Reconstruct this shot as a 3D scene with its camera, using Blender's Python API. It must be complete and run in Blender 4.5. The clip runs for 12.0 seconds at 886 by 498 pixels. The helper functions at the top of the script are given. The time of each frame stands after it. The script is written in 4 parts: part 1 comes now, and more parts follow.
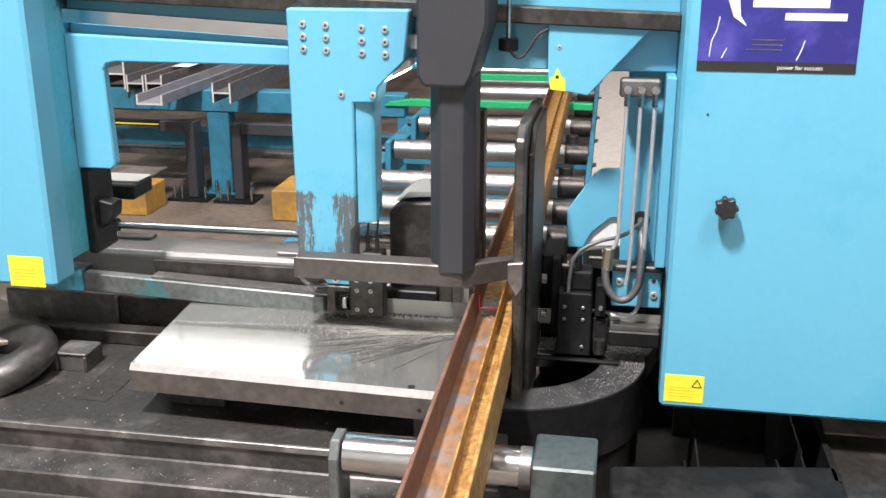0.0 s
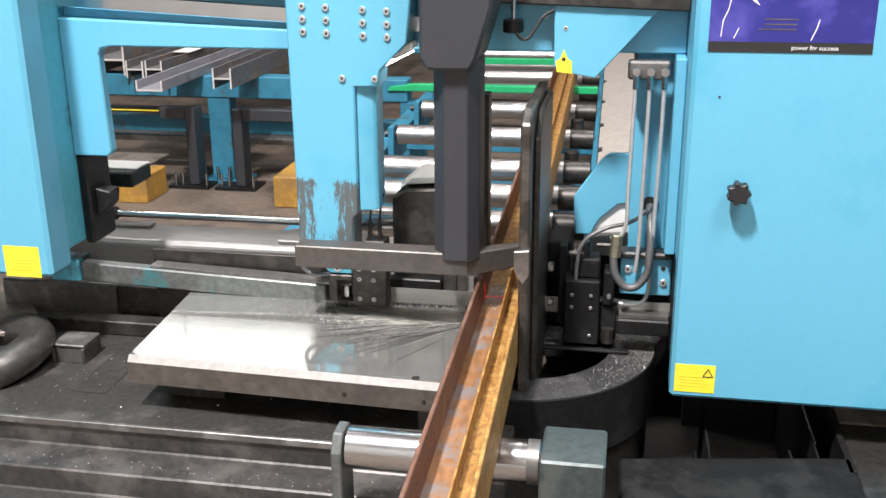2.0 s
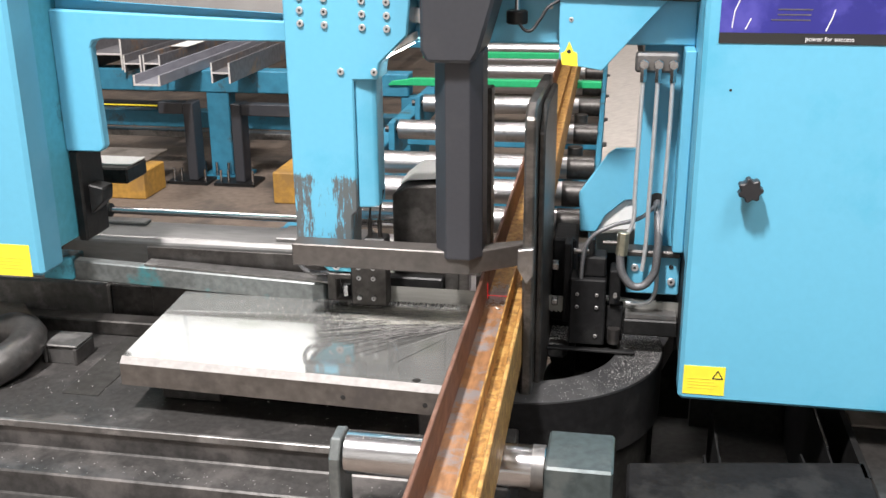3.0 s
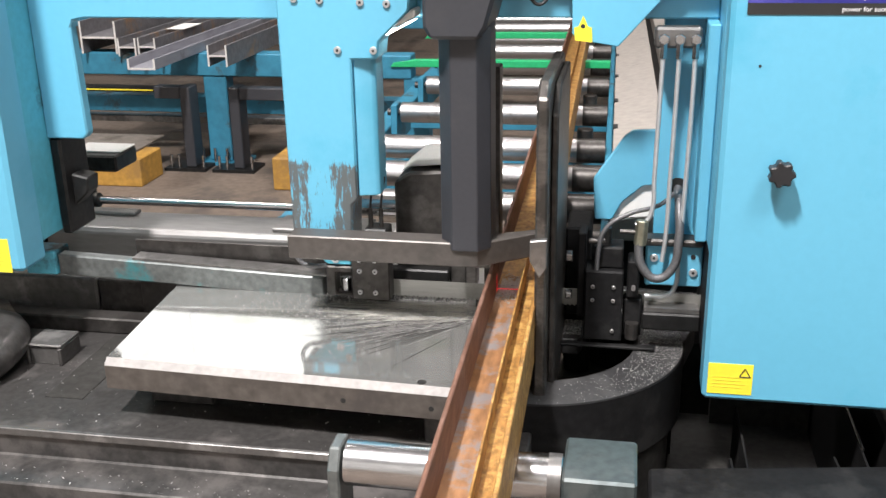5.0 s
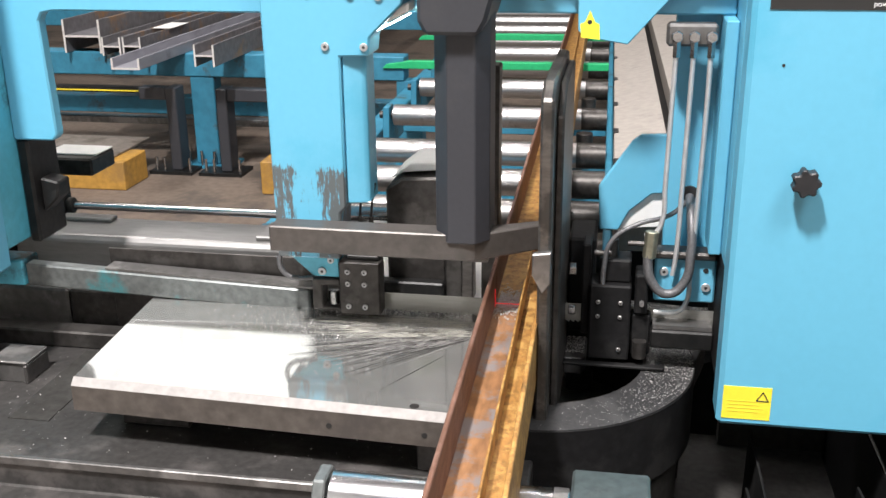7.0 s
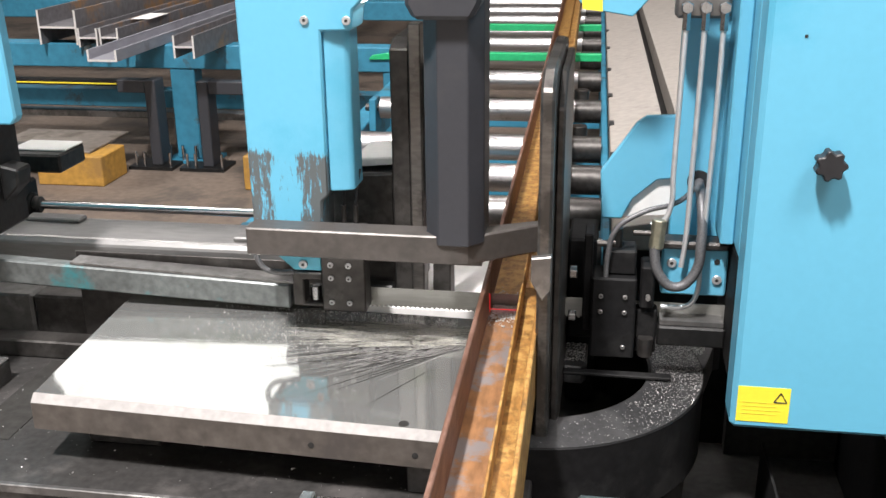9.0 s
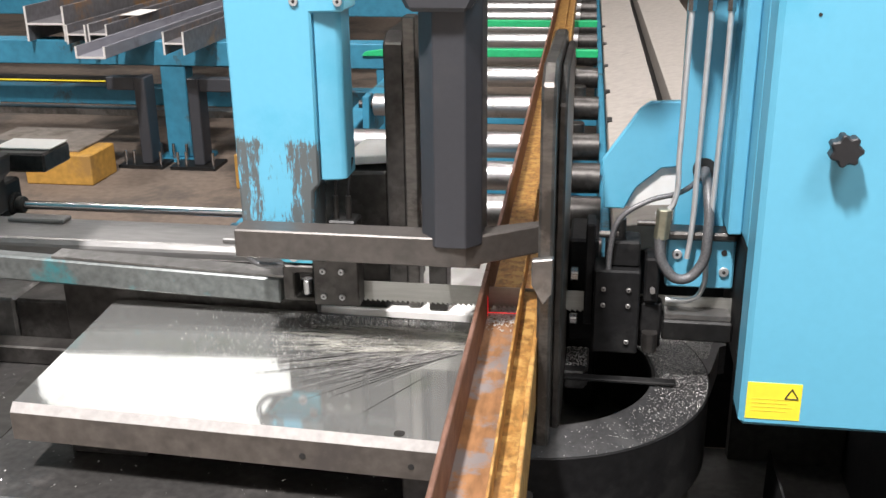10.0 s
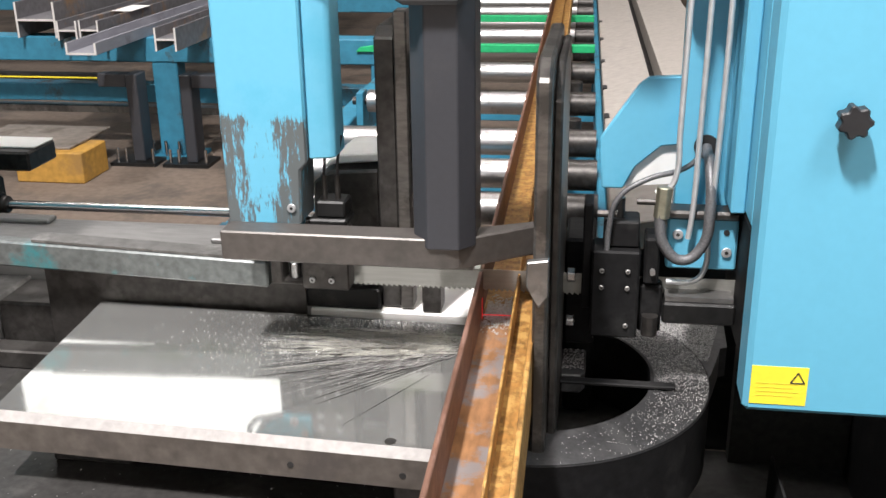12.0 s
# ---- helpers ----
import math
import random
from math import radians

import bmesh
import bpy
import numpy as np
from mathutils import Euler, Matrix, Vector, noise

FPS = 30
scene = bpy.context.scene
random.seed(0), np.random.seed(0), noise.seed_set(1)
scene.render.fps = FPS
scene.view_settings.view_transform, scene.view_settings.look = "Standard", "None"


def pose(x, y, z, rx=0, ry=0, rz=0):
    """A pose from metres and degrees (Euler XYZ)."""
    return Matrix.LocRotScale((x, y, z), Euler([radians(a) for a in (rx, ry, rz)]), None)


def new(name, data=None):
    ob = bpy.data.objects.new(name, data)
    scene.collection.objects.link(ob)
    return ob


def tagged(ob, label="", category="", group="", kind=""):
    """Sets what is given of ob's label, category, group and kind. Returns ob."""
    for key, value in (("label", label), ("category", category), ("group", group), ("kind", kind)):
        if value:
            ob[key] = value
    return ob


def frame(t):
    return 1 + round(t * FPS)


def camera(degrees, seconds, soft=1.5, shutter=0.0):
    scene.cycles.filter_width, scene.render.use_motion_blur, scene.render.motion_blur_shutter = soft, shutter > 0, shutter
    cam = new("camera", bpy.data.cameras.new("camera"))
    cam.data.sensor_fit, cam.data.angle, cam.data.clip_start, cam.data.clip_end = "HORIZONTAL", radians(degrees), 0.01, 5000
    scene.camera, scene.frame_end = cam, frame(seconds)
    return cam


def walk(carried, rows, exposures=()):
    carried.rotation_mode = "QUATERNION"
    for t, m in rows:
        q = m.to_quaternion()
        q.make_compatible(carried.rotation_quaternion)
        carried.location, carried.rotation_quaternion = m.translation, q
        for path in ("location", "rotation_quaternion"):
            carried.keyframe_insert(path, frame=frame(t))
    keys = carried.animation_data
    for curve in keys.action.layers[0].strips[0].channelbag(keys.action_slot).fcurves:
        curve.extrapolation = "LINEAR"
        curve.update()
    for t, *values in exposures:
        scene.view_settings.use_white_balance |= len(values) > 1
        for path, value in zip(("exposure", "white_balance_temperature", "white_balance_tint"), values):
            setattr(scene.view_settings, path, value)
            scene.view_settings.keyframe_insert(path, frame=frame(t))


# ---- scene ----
# Camera: eye, then yaw to the left, pitch and roll in degrees.
cam = camera(47.0, 12.0)
EYES = [
    (0, 0.405, -2.200, 1.736, 10.12, -17.81, -0.06),
    (0.5, 0.404, -2.195, 1.735, 10.24, -18.15, -0.11),
    (1, 0.401, -2.183, 1.733, 10.27, -18.40, -0.40),
    (1.5, 0.398, -2.165, 1.728, 10.32, -18.55, -0.39),
    (2, 0.393, -2.139, 1.722, 10.35, -18.63, -0.43),
    (2.5, 0.388, -2.108, 1.715, 10.39, -18.72, -0.51),
    (3, 0.380, -2.067, 1.705, 10.45, -18.90, -0.49),
    (5, 0.347, -1.904, 1.667, 10.74, -19.83, -1.07),
    (5.5, 0.338, -1.865, 1.657, 10.68, -19.71, -0.92),
    (6, 0.328, -1.821, 1.647, 10.60, -19.66, -0.95),
    (6.5, 0.319, -1.782, 1.637, 10.49, -19.65, -0.70),
    (7, 0.310, -1.742, 1.627, 10.25, -19.63, -0.64),
    (9, 0.276, -1.585, 1.591, 9.53, -20.04, -0.69),
    (9.5, 0.267, -1.550, 1.582, 9.32, -20.10, -0.78),
    (10, 0.259, -1.511, 1.572, 9.17, -20.18, -0.73),
    (10.5, 0.256, -1.489, 1.568, 9.03, -20.31, -0.53),
    (11, 0.261, -1.467, 1.563, 9.20, -20.41, -0.94),
    (11.5, 0.258, -1.455, 1.560, 9.07, -20.43, -0.83),
    (12, 0.259, -1.452, 1.560, 9.02, -20.40, -0.84),
]


def aim(x, y, z, yaw, pitch, roll):
    return pose(x, y, z, 0, 0, yaw) @ pose(0, 0, 0, 90 + pitch) @ pose(0, 0, 0, 0, 0, roll)


walk(cam, [(t, aim(*row)) for t, *row in EYES], exposures=[(0.0, 0.04), (12.0, 0.04)])

# Light: unseen glowing panes added for the plate's reflection, lamps under the roof.
world = bpy.data.worlds.new("hall_air")
scene.world = world
world.use_nodes = True
sky = world.node_tree.nodes.new("ShaderNodeTexSky")
sky.sky_type, sky.sun_disc, sky.sun_elevation, sky.sun_rotation = "NISHITA", False, radians(40), radians(200)
world.node_tree.links.new(sky.outputs[0], world.node_tree.nodes["Background"].inputs[0])
world.node_tree.nodes["Background"].inputs[1].default_value = 0.1


def ceiling_lamp(x, y, z, sx, sy, watts, tint=(1.0, 0.952, 0.938)):
    data = bpy.data.lights.new("hall_lamp", "AREA")
    data.shape, data.size, data.size_y, data.energy, data.color = "RECTANGLE", sx, sy, watts, tint
    new("hall_lamp", data).matrix_world = pose(x, y, z)


ceiling_lamp(-1.25, -3.2, 7.9, 0.45, 0.9, 1600)
ceiling_lamp(3.2, -3.4, 7.9, 2.4, 2.4, 560)
ceiling_lamp(-3.5, 2.6, 7.0, 1.6, 0.8, 170)
ceiling_lamp(0.8, 4.6, 7.0, 1.6, 0.8, 220)


# ---- materials ----
def mat(name, color, rough=0.5, metal=0.0, vary=0.15, grain=30.0, bump=0.05, second=None, amount=0.0, spots=6.0, stretch=(1, 1, 1), rough_vary=0.1, emit=0.0):
    """A surface with fine grain and, where amount is above 0, larger stains of a second colour."""
    m = bpy.data.materials.new(name)
    m.use_nodes = True
    nodes, links = m.node_tree.nodes, m.node_tree.links
    bsdf = nodes["Principled BSDF"]
    bsdf.inputs["Metallic"].default_value = metal
    coord = nodes.new("ShaderNodeTexCoord")
    mapping = nodes.new("ShaderNodeMapping")
    mapping.inputs["Scale"].default_value = stretch
    links.new(coord.outputs["Object"], mapping.inputs[0])
    fine = nodes.new("ShaderNodeTexNoise")
    fine.inputs["Scale"].default_value, fine.inputs["Detail"].default_value = grain, 8
    links.new(mapping.outputs[0], fine.inputs["Vector"])
    big = nodes.new("ShaderNodeTexNoise")
    big.inputs["Scale"].default_value, big.inputs["Detail"].default_value = spots, 10
    big.inputs["Roughness"].default_value = 0.65
    links.new(coord.outputs["Object"], big.inputs["Vector"])
    ramp = nodes.new("ShaderNodeValToRGB")
    lo, hi = [c * (1 - vary) for c in color], [min(1, c * (1 + vary)) for c in color]
    ramp.color_ramp.elements[0].color, ramp.color_ramp.elements[1].color = (*lo, 1), (*hi, 1)
    ramp.color_ramp.elements[0].position, ramp.color_ramp.elements[1].position = 0.3, 0.7
    links.new(fine.outputs[0], ramp.inputs[0])
    mask = nodes.new("ShaderNodeMapRange")
    edge = 0.72 - 0.44 * amount
    mask.inputs[1].default_value, mask.inputs[2].default_value = edge - 0.04, edge + 0.06
    links.new(big.outputs[0], mask.inputs[0])
    mix = nodes.new("ShaderNodeMix")
    mix.data_type = "RGBA"
    links.new(ramp.outputs[0], mix.inputs[6])
    mix.inputs[7].default_value = (*(second or color), 1)
    if amount > 0:
        links.new(mask.outputs[0], mix.inputs[0])
    else:
        mix.inputs[0].default_value = 0
    links.new(mix.outputs[2], bsdf.inputs["Base Color"])
    rr = nodes.new("ShaderNodeMapRange")
    rr.inputs[3].default_value, rr.inputs[4].default_value = max(0.02, rough - rough_vary), min(1, rough + rough_vary)
    links.new(big.outputs[0], rr.inputs[0])
    links.new(rr.outputs[0], bsdf.inputs["Roughness"])
    b = nodes.new("ShaderNodeBump")
    b.inputs["Strength"].default_value, b.inputs["Distance"].default_value = bump, 0.004
    links.new(fine.outputs[0], b.inputs["Height"])
    links.new(b.outputs[0], bsdf.inputs["Normal"])
    if emit:
        bsdf.inputs["Emission Color"].default_value, bsdf.inputs["Emission Strength"].default_value = (*color, 1), emit
    return m


TEAL = mat("teal_paint", (0.125, 0.42, 0.595), 0.36, 0, 0.02, 60, 0.004, (0.09, 0.38, 0.55), 0.3, 2.0, rough_vary=0.03)
TEAL_DIRTY = mat("teal_paint_oily", (0.085, 0.38, 0.50), 0.42, 0, 0.10, 40, 0.04, (0.03, 0.05, 0.055), 0.27, 8)
# Darker teal for the far conveyor and transfer frames.
TEAL_FAR = mat("dark_teal_paint", (0.035, 0.20, 0.31), 0.5, 0, 0.15, 20, 0.05, (0.05, 0.06, 0.06), 0.25, 5)
TEAL_RUBBED = mat("teal_paint_rubbed", (0.14, 0.152, 0.15), 0.38, 0.4, 0.25, 60, 0.05, (0.06, 0.24, 0.26), 0.3, 6)
PLATE = mat("ground_steel", (0.53, 0.535, 0.52), 0.075, 0.8, 0.06, 6, 0.006, (0.44, 0.46, 0.42), 0.25, 5, (1, 40, 1), 0.04)
STEEL = mat("bright_steel", (0.55, 0.55, 0.56), 0.22, 1.0, 0.12, 30, 0.03, (0.25, 0.24, 0.23), 0.25, 12, (1, 6, 6), 0.08)
CHROME = mat("chrome", (0.75, 0.75, 0.77), 0.18, 1.0, 0.05, 20, 0.01, rough_vary=0.04)
DARK = mat("oily_dark_steel", (0.06, 0.056, 0.053), 0.42, 0.7, 0.3, 45, 0.12, (0.10, 0.095, 0.09), 0.35, 9)
BED = mat("oily_cast_bed", (0.075, 0.072, 0.07), 0.38, 0.55, 0.25, 60, 0.12, (0.15, 0.14, 0.135), 0.4, 4)
BLACK = mat("black_oily_steel", (0.014, 0.014, 0.014), 0.42, 0.2, 0.3, 50, 0.15, (0.032, 0.031, 0.03), 0.3, 8)
RING = mat("matt_black_ring", (0.009, 0.009, 0.0095), 0.62, 0.0, 0.3, 50, 0.15, (0.019, 0.019, 0.019), 0.35, 8)
# Worn grey, with the jaw's shade on the ring put into the colour.
DECK_TOP = mat("grey_worn_shaded_deck", (0.032, 0.032, 0.033), 0.5, 0.2, 0.3, 120, 0.15, (0.055, 0.055, 0.055), 0.4, 14)
PIT = mat("black_sump", (0.035, 0.034, 0.032), 0.5, 0, 0.3, 50, 0.1, (0.03, 0.029, 0.027), 0.3, 9)
GREY = mat("worn_grey_steel", (0.20, 0.195, 0.19), 0.4, 0.75, 0.2, 40, 0.08, (0.36, 0.35, 0.34), 0.4, 6)
JAW = mat("jaw_steel", (0.16, 0.15, 0.14), 0.38, 0.8, 0.2, 30, 0.08, (0.08, 0.075, 0.07), 0.4, 10, (1, 1, 4))
ANTHRACITE = mat("anthracite_paint", (0.034, 0.036, 0.043), 0.5, 0, 0.06, 80, 0.03, (0.046, 0.047, 0.052), 0.3, 3)
RUST = mat("mill_scale_rust", (0.27, 0.135, 0.06), 0.6, 0.2, 0.3, 70, 0.25, (0.21, 0.185, 0.18), 0.45, 14, (1, 0.3, 1))
RUST_DARK = mat("brown_flange_rust", (0.15, 0.075, 0.05), 0.6, 0.2, 0.3, 60, 0.25, (0.21, 0.12, 0.09), 0.4, 10, (1, 0.3, 1))
RUST_GOLD = mat("golden_rust", (0.27, 0.135, 0.035), 0.6, 0.1, 0.45, 90, 0.3, (0.42, 0.25, 0.075), 0.45, 30, (1, 0.4, 1))
STOCK = mat("stock_steel", (0.17, 0.165, 0.175), 0.5, 0.3, 0.2, 30, 0.1, (0.33, 0.19, 0.09), 0.36, 3)
STOCK_CUT = mat("fresh_cut_steel", (0.72, 0.70, 0.68), 0.45, 0.3, 0.1, 50, 0.03)
BLOCK = mat("rubbed_dark_teal_block", (0.060, 0.078, 0.080), 0.4, 0.3, 0.25, 50, 0.08, (0.10, 0.115, 0.115), 0.35, 8)
CONCRETE = mat("concrete", (0.145, 0.112, 0.088), 0.75, 0, 0.2, 25, 0.15, (0.075, 0.062, 0.052), 0.42, 1.6)
BARE = mat("stained_steel_plate", (0.22, 0.19, 0.165), 0.5, 0.2, 0.2, 25, 0.08, (0.12, 0.10, 0.08), 0.35, 5)
WALL = mat("hall_sheet", (0.55, 0.55, 0.53), 0.6, 0, 0.05, 5, 0.02)
# Far wall tones chosen for the darker areas the table plate mirrors.
GREY_WALL = mat("grey_reflection_wall", (0.20, 0.205, 0.19), 0.6, 0, 0.08, 5, 0.02)
DARK_WALL = mat("dark_reflection_wall", (0.14, 0.14, 0.14), 0.6, 0, 0.08, 5, 0.02)
GREEN = mat("green_plastic", (0.02, 0.42, 0.16), 0.45, 0, 0.12, 40, 0.05)
YELLOW = mat("yellow_label", (0.85, 0.72, 0.05), 0.4, 0, 0.04, 60, 0.01)
OCHRE = mat("ochre_timber", (0.42, 0.23, 0.045), 0.65, 0, 0.2, 30, 0.1, (0.30, 0.17, 0.05), 0.3, 4)
INK = mat("black_ink", (0.02, 0.02, 0.02), 0.5, 0, 0, 20, 0)
FAINT = mat("worn_ink", (0.68, 0.56, 0.05), 0.5, 0, 0, 20, 0)
WHITE = mat("white_print", (0.8, 0.8, 0.82), 0.4, 0, 0.02, 20, 0)
PAPER = mat("white_paper", (0.82, 0.81, 0.78), 0.7, 0, 0.03, 40, 0.03)
POSTER = mat("blue_poster", (0.028, 0.028, 0.22), 0.3, 0, 0.2, 2, 0, (0.07, 0.065, 0.34), 0.4, 4)
ZINC = mat("zinc_plating", (0.50, 0.51, 0.52), 0.4, 0.55, 0.1, 60, 0.05)
RUBBER = mat("black_rubber", (0.022, 0.022, 0.024), 0.45, 0, 0.2, 60, 0.1)
HOSE = mat("braided_hose", (0.13, 0.13, 0.135), 0.42, 0.4, 0.3, 300, 0.3)
PIPE = mat("zinc_plated_pipe", (0.62, 0.63, 0.64), 0.34, 0.55, 0.08, 60, 0.02)
SLIDE = mat("pale_worn_slideway", (0.25, 0.245, 0.24), 0.42, 0.55, 0.12, 40, 0.05, (0.22, 0.215, 0.21), 0.3, 5, (0.4, 2, 2))
CHIPS = mat("steel_chips", (0.52, 0.51, 0.50), 0.4, 0.6, 0.3, 200, 0.1)
WALLPLATE = mat("blasted_guide_plate", (0.36, 0.33, 0.30), 0.6, 0.1, 0.1, 30, 0.06, (0.27, 0.25, 0.23), 0.18, 4)
ROLLER = mat("roller_steel", (0.58, 0.57, 0.57), 0.36, 1.0, 0.12, 30, 0.03, (0.36, 0.35, 0.34), 0.3, 9, (0.4, 6, 6), 0.06)
STOCK_GREY = mat("blue_grey_mill_scale", (0.30, 0.30, 0.335), 0.5, 0.3, 0.12, 30, 0.06, (0.18, 0.17, 0.18), 0.3, 3, (1, 0.2, 1))
# White base colour stands in for bright light and reflection on steel.
BRIGHT_PLATE = mat("white_painted_glare", (0.78, 0.77, 0.75), 0.4, 0, 0.05, 30, 0.03, (0.6, 0.59, 0.57), 0.2, 6)
EDGE_STEEL = mat("bright_worn_edge", (0.30, 0.285, 0.275), 0.7, 0.0, 0.15, 60, 0.08, (0.3, 0.29, 0.28), 0.3, 14)
FACE_STEEL = mat("brown_grey_plate_face", (0.105, 0.092, 0.082), 0.55, 0.3, 0.25, 40, 0.1, (0.08, 0.07, 0.065), 0.35, 7)
PANE_GLOW = mat("glowing_panes", (1.0, 0.99, 0.97), 0.5, 0, 0, 1, 0, emit=1.75)
FOOT_BAR = mat("brown_grey_bar", (0.095, 0.086, 0.08), 0.4, 0.35, 0.12, 60, 0.04, (0.07, 0.065, 0.06), 0.3, 6)
BRASS = mat("oily_brass", (0.30, 0.29, 0.22), 0.4, 0.8, 0.2, 60, 0.1)
LAMP_LENS = mat("work_lamp_lens", (1.0, 0.97, 0.90), 0.4, 0, 0, 1, 0, emit=18.0)
# Pale colour for streaks that paint the bright band along the blade.
BAND_LIGHT = mat("pale_band_light", (0.60, 0.59, 0.52), 0.55, 0.3, 0.2, 200, 0.1)
LASER = mat("laser_light", (1.0, 0.02, 0.03), 0.5, 0, 0, 1, 0, emit=1.0)
BLADE = mat("saw_band_steel", (0.32, 0.32, 0.30), 0.38, 0.6, 0.1, 40, 0.04, (0.28, 0.28, 0.26), 0.3, 8, (0.2, 1, 4))
OIL = mat("oil_streak", (0.03, 0.03, 0.028), 0.3, 0.2, 0.3, 80, 0.05)


for dull, level in ((RING, 0.15), (PIT, 0.1), (BLACK, 0.3), (RUBBER, 0.35)):
    dull.node_tree.nodes["Principled BSDF"].inputs["Specular IOR Level"].default_value = level


def worn_column():
    """Teal paint rubbed to bare grey metal in upright streaks towards the column's lower end."""
    m = TEAL.copy()
    m.name = "teal_paint_worn_through"
    nodes, links = m.node_tree.nodes, m.node_tree.links
    bsdf = nodes["Principled BSDF"]
    paint = bsdf.inputs["Base Color"].links[0].from_socket
    coord = next(n for n in nodes if n.type == "TEX_COORD")
    mapping = nodes.new("ShaderNodeMapping")
    mapping.inputs["Scale"].default_value = (55, 55, 9)
    streak = nodes.new("ShaderNodeTexNoise")
    streak.inputs["Scale"].default_value, streak.inputs["Detail"].default_value, streak.inputs["Roughness"].default_value = 1.0, 12, 0.78
    links.new(coord.outputs["Object"], mapping.inputs[0])
    links.new(mapping.outputs[0], streak.inputs["Vector"])
    xyz = nodes.new("ShaderNodeSeparateXYZ")
    links.new(coord.outputs["Object"], xyz.inputs[0])
    low = nodes.new("ShaderNodeMapRange")
    low.inputs[1].default_value, low.inputs[2].default_value, low.inputs[3].default_value, low.inputs[4].default_value = 1.085, 1.02, 0.0, 0.44
    links.new(xyz.outputs[2], low.inputs[0])
    mid = nodes.new("ShaderNodeMath")
    mid.operation = "ADD"
    mid.inputs[1].default_value = 0.395
    links.new(xyz.outputs[0], mid.inputs[0])
    side = nodes.new("ShaderNodeMath")
    side.operation = "ABSOLUTE"
    links.new(mid.outputs[0], side.inputs[0])
    flank = nodes.new("ShaderNodeMapRange")
    flank.inputs[1].default_value, flank.inputs[2].default_value, flank.inputs[3].default_value, flank.inputs[4].default_value = 0.012, 0.055, 0.74, 1.06
    links.new(side.outputs[0], flank.inputs[0])
    reach = nodes.new("ShaderNodeMath")
    reach.operation = "MULTIPLY"
    links.new(low.outputs[0], reach.inputs[0])
    links.new(flank.outputs[0], reach.inputs[1])
    total = nodes.new("ShaderNodeMath")
    total.operation = "ADD"
    links.new(reach.outputs[0], total.inputs[0])
    links.new(streak.outputs[0], total.inputs[1])
    mask = nodes.new("ShaderNodeMapRange")
    mask.inputs[1].default_value, mask.inputs[2].default_value = 0.88, 0.915
    links.new(total.outputs[0], mask.inputs[0])
    mix = nodes.new("ShaderNodeMix")
    mix.data_type = "RGBA"
    links.new(mask.outputs[0], mix.inputs[0])
    links.new(paint, mix.inputs[6])
    mix.inputs[7].default_value = (0.10, 0.115, 0.12, 1)
    links.new(mix.outputs[2], bsdf.inputs["Base Color"])
    return m


TEAL_WORN = worn_column()


# ---- mesh helpers ----
def box(bm, x0, x1, y0, y1, z0, z1, m=None):
    made = bmesh.ops.create_cube(bm, size=1.0)["verts"]
    for v in made:
        v.co = Vector(((x0 + x1) / 2 + v.co.x * (x1 - x0), (y0 + y1) / 2 + v.co.y * (y1 - y0), (z0 + z1) / 2 + v.co.z * (z1 - z0)))
        if m:
            v.co = m @ v.co
    return made


def rod(bm, a, b, r, n=20, r2=None):
    a, b = Vector(a), Vector(b)
    m = Matrix.Translation((a + b) / 2) @ (b - a).to_track_quat("Z", "Y").to_matrix().to_4x4()
    return bmesh.ops.create_cone(bm, cap_ends=True, segments=n, radius1=r, radius2=r if r2 is None else r2, depth=(b - a).length, matrix=m)["verts"]


def prism(bm, points, axis, a, b):
    """A polygon drawn in the two other axes, drawn out along axis from a to b."""
    def put(p, d):
        return {"x": (d, p[0], p[1]), "y": (p[0], d, p[1]), "z": (p[0], p[1], d)}[axis]
    low, high = [bm.verts.new(put(p, a)) for p in points], [bm.verts.new(put(p, b)) for p in points]
    bm.faces.new(low), bm.faces.new(high)
    for i in range(len(points)):
        j = (i + 1) % len(points)
        bm.faces.new((low[i], low[j], high[j], high[i]))
    bmesh.ops.recalc_face_normals(bm, faces=bm.faces)


def mesh_of(name, bm, material, bevel=0.0, smooth=True):
    if bevel:
        edges = [e for e in bm.edges if len(e.link_faces) == 2 and e.calc_face_angle() > 0.6]
        bmesh.ops.bevel(bm, geom=edges, offset=bevel, segments=1, affect="EDGES", clamp_overlap=True)
    data = bpy.data.meshes.new(name)
    bm.to_mesh(data)
    bm.free()
    data.materials.append(material)
    if smooth:
        data.polygons.foreach_set("use_smooth", [True] * len(data.polygons))
        data.set_sharp_from_angle(angle=radians(20))
    return data


def part(name, bm, material, parent=None, label="", bevel=0.0):
    """One mesh object under a thing or a part."""
    ob = new(name, mesh_of(name, bm, material, bevel))
    ob.parent = parent
    return tagged(ob, label)


def thing(name, label, category, at=(0, 0, 0), group="", kind=""):
    ob = new(name)
    ob.empty_display_size = 0.1
    ob.location = at
    return tagged(ob, label, category, group, kind)


def solid(name, bm, material, label, category, kind="", bevel=0.0, group=""):
    """A thing that is one mesh."""
    return tagged(new(name, mesh_of(name, bm, material, bevel)), label, category, group, kind)


def boxed(x0, x1, y0, y1, z0, z1):
    bm = bmesh.new()
    box(bm, x0, x1, y0, y1, z0, z1)
    return bm


def rodded(a, b, r, n=20):
    bm = bmesh.new()
    rod(bm, a, b, r, n)
    return bm


def prismed(points, axis, a, b):
    bm = bmesh.new()
    prism(bm, points, axis, a, b)
    return bm


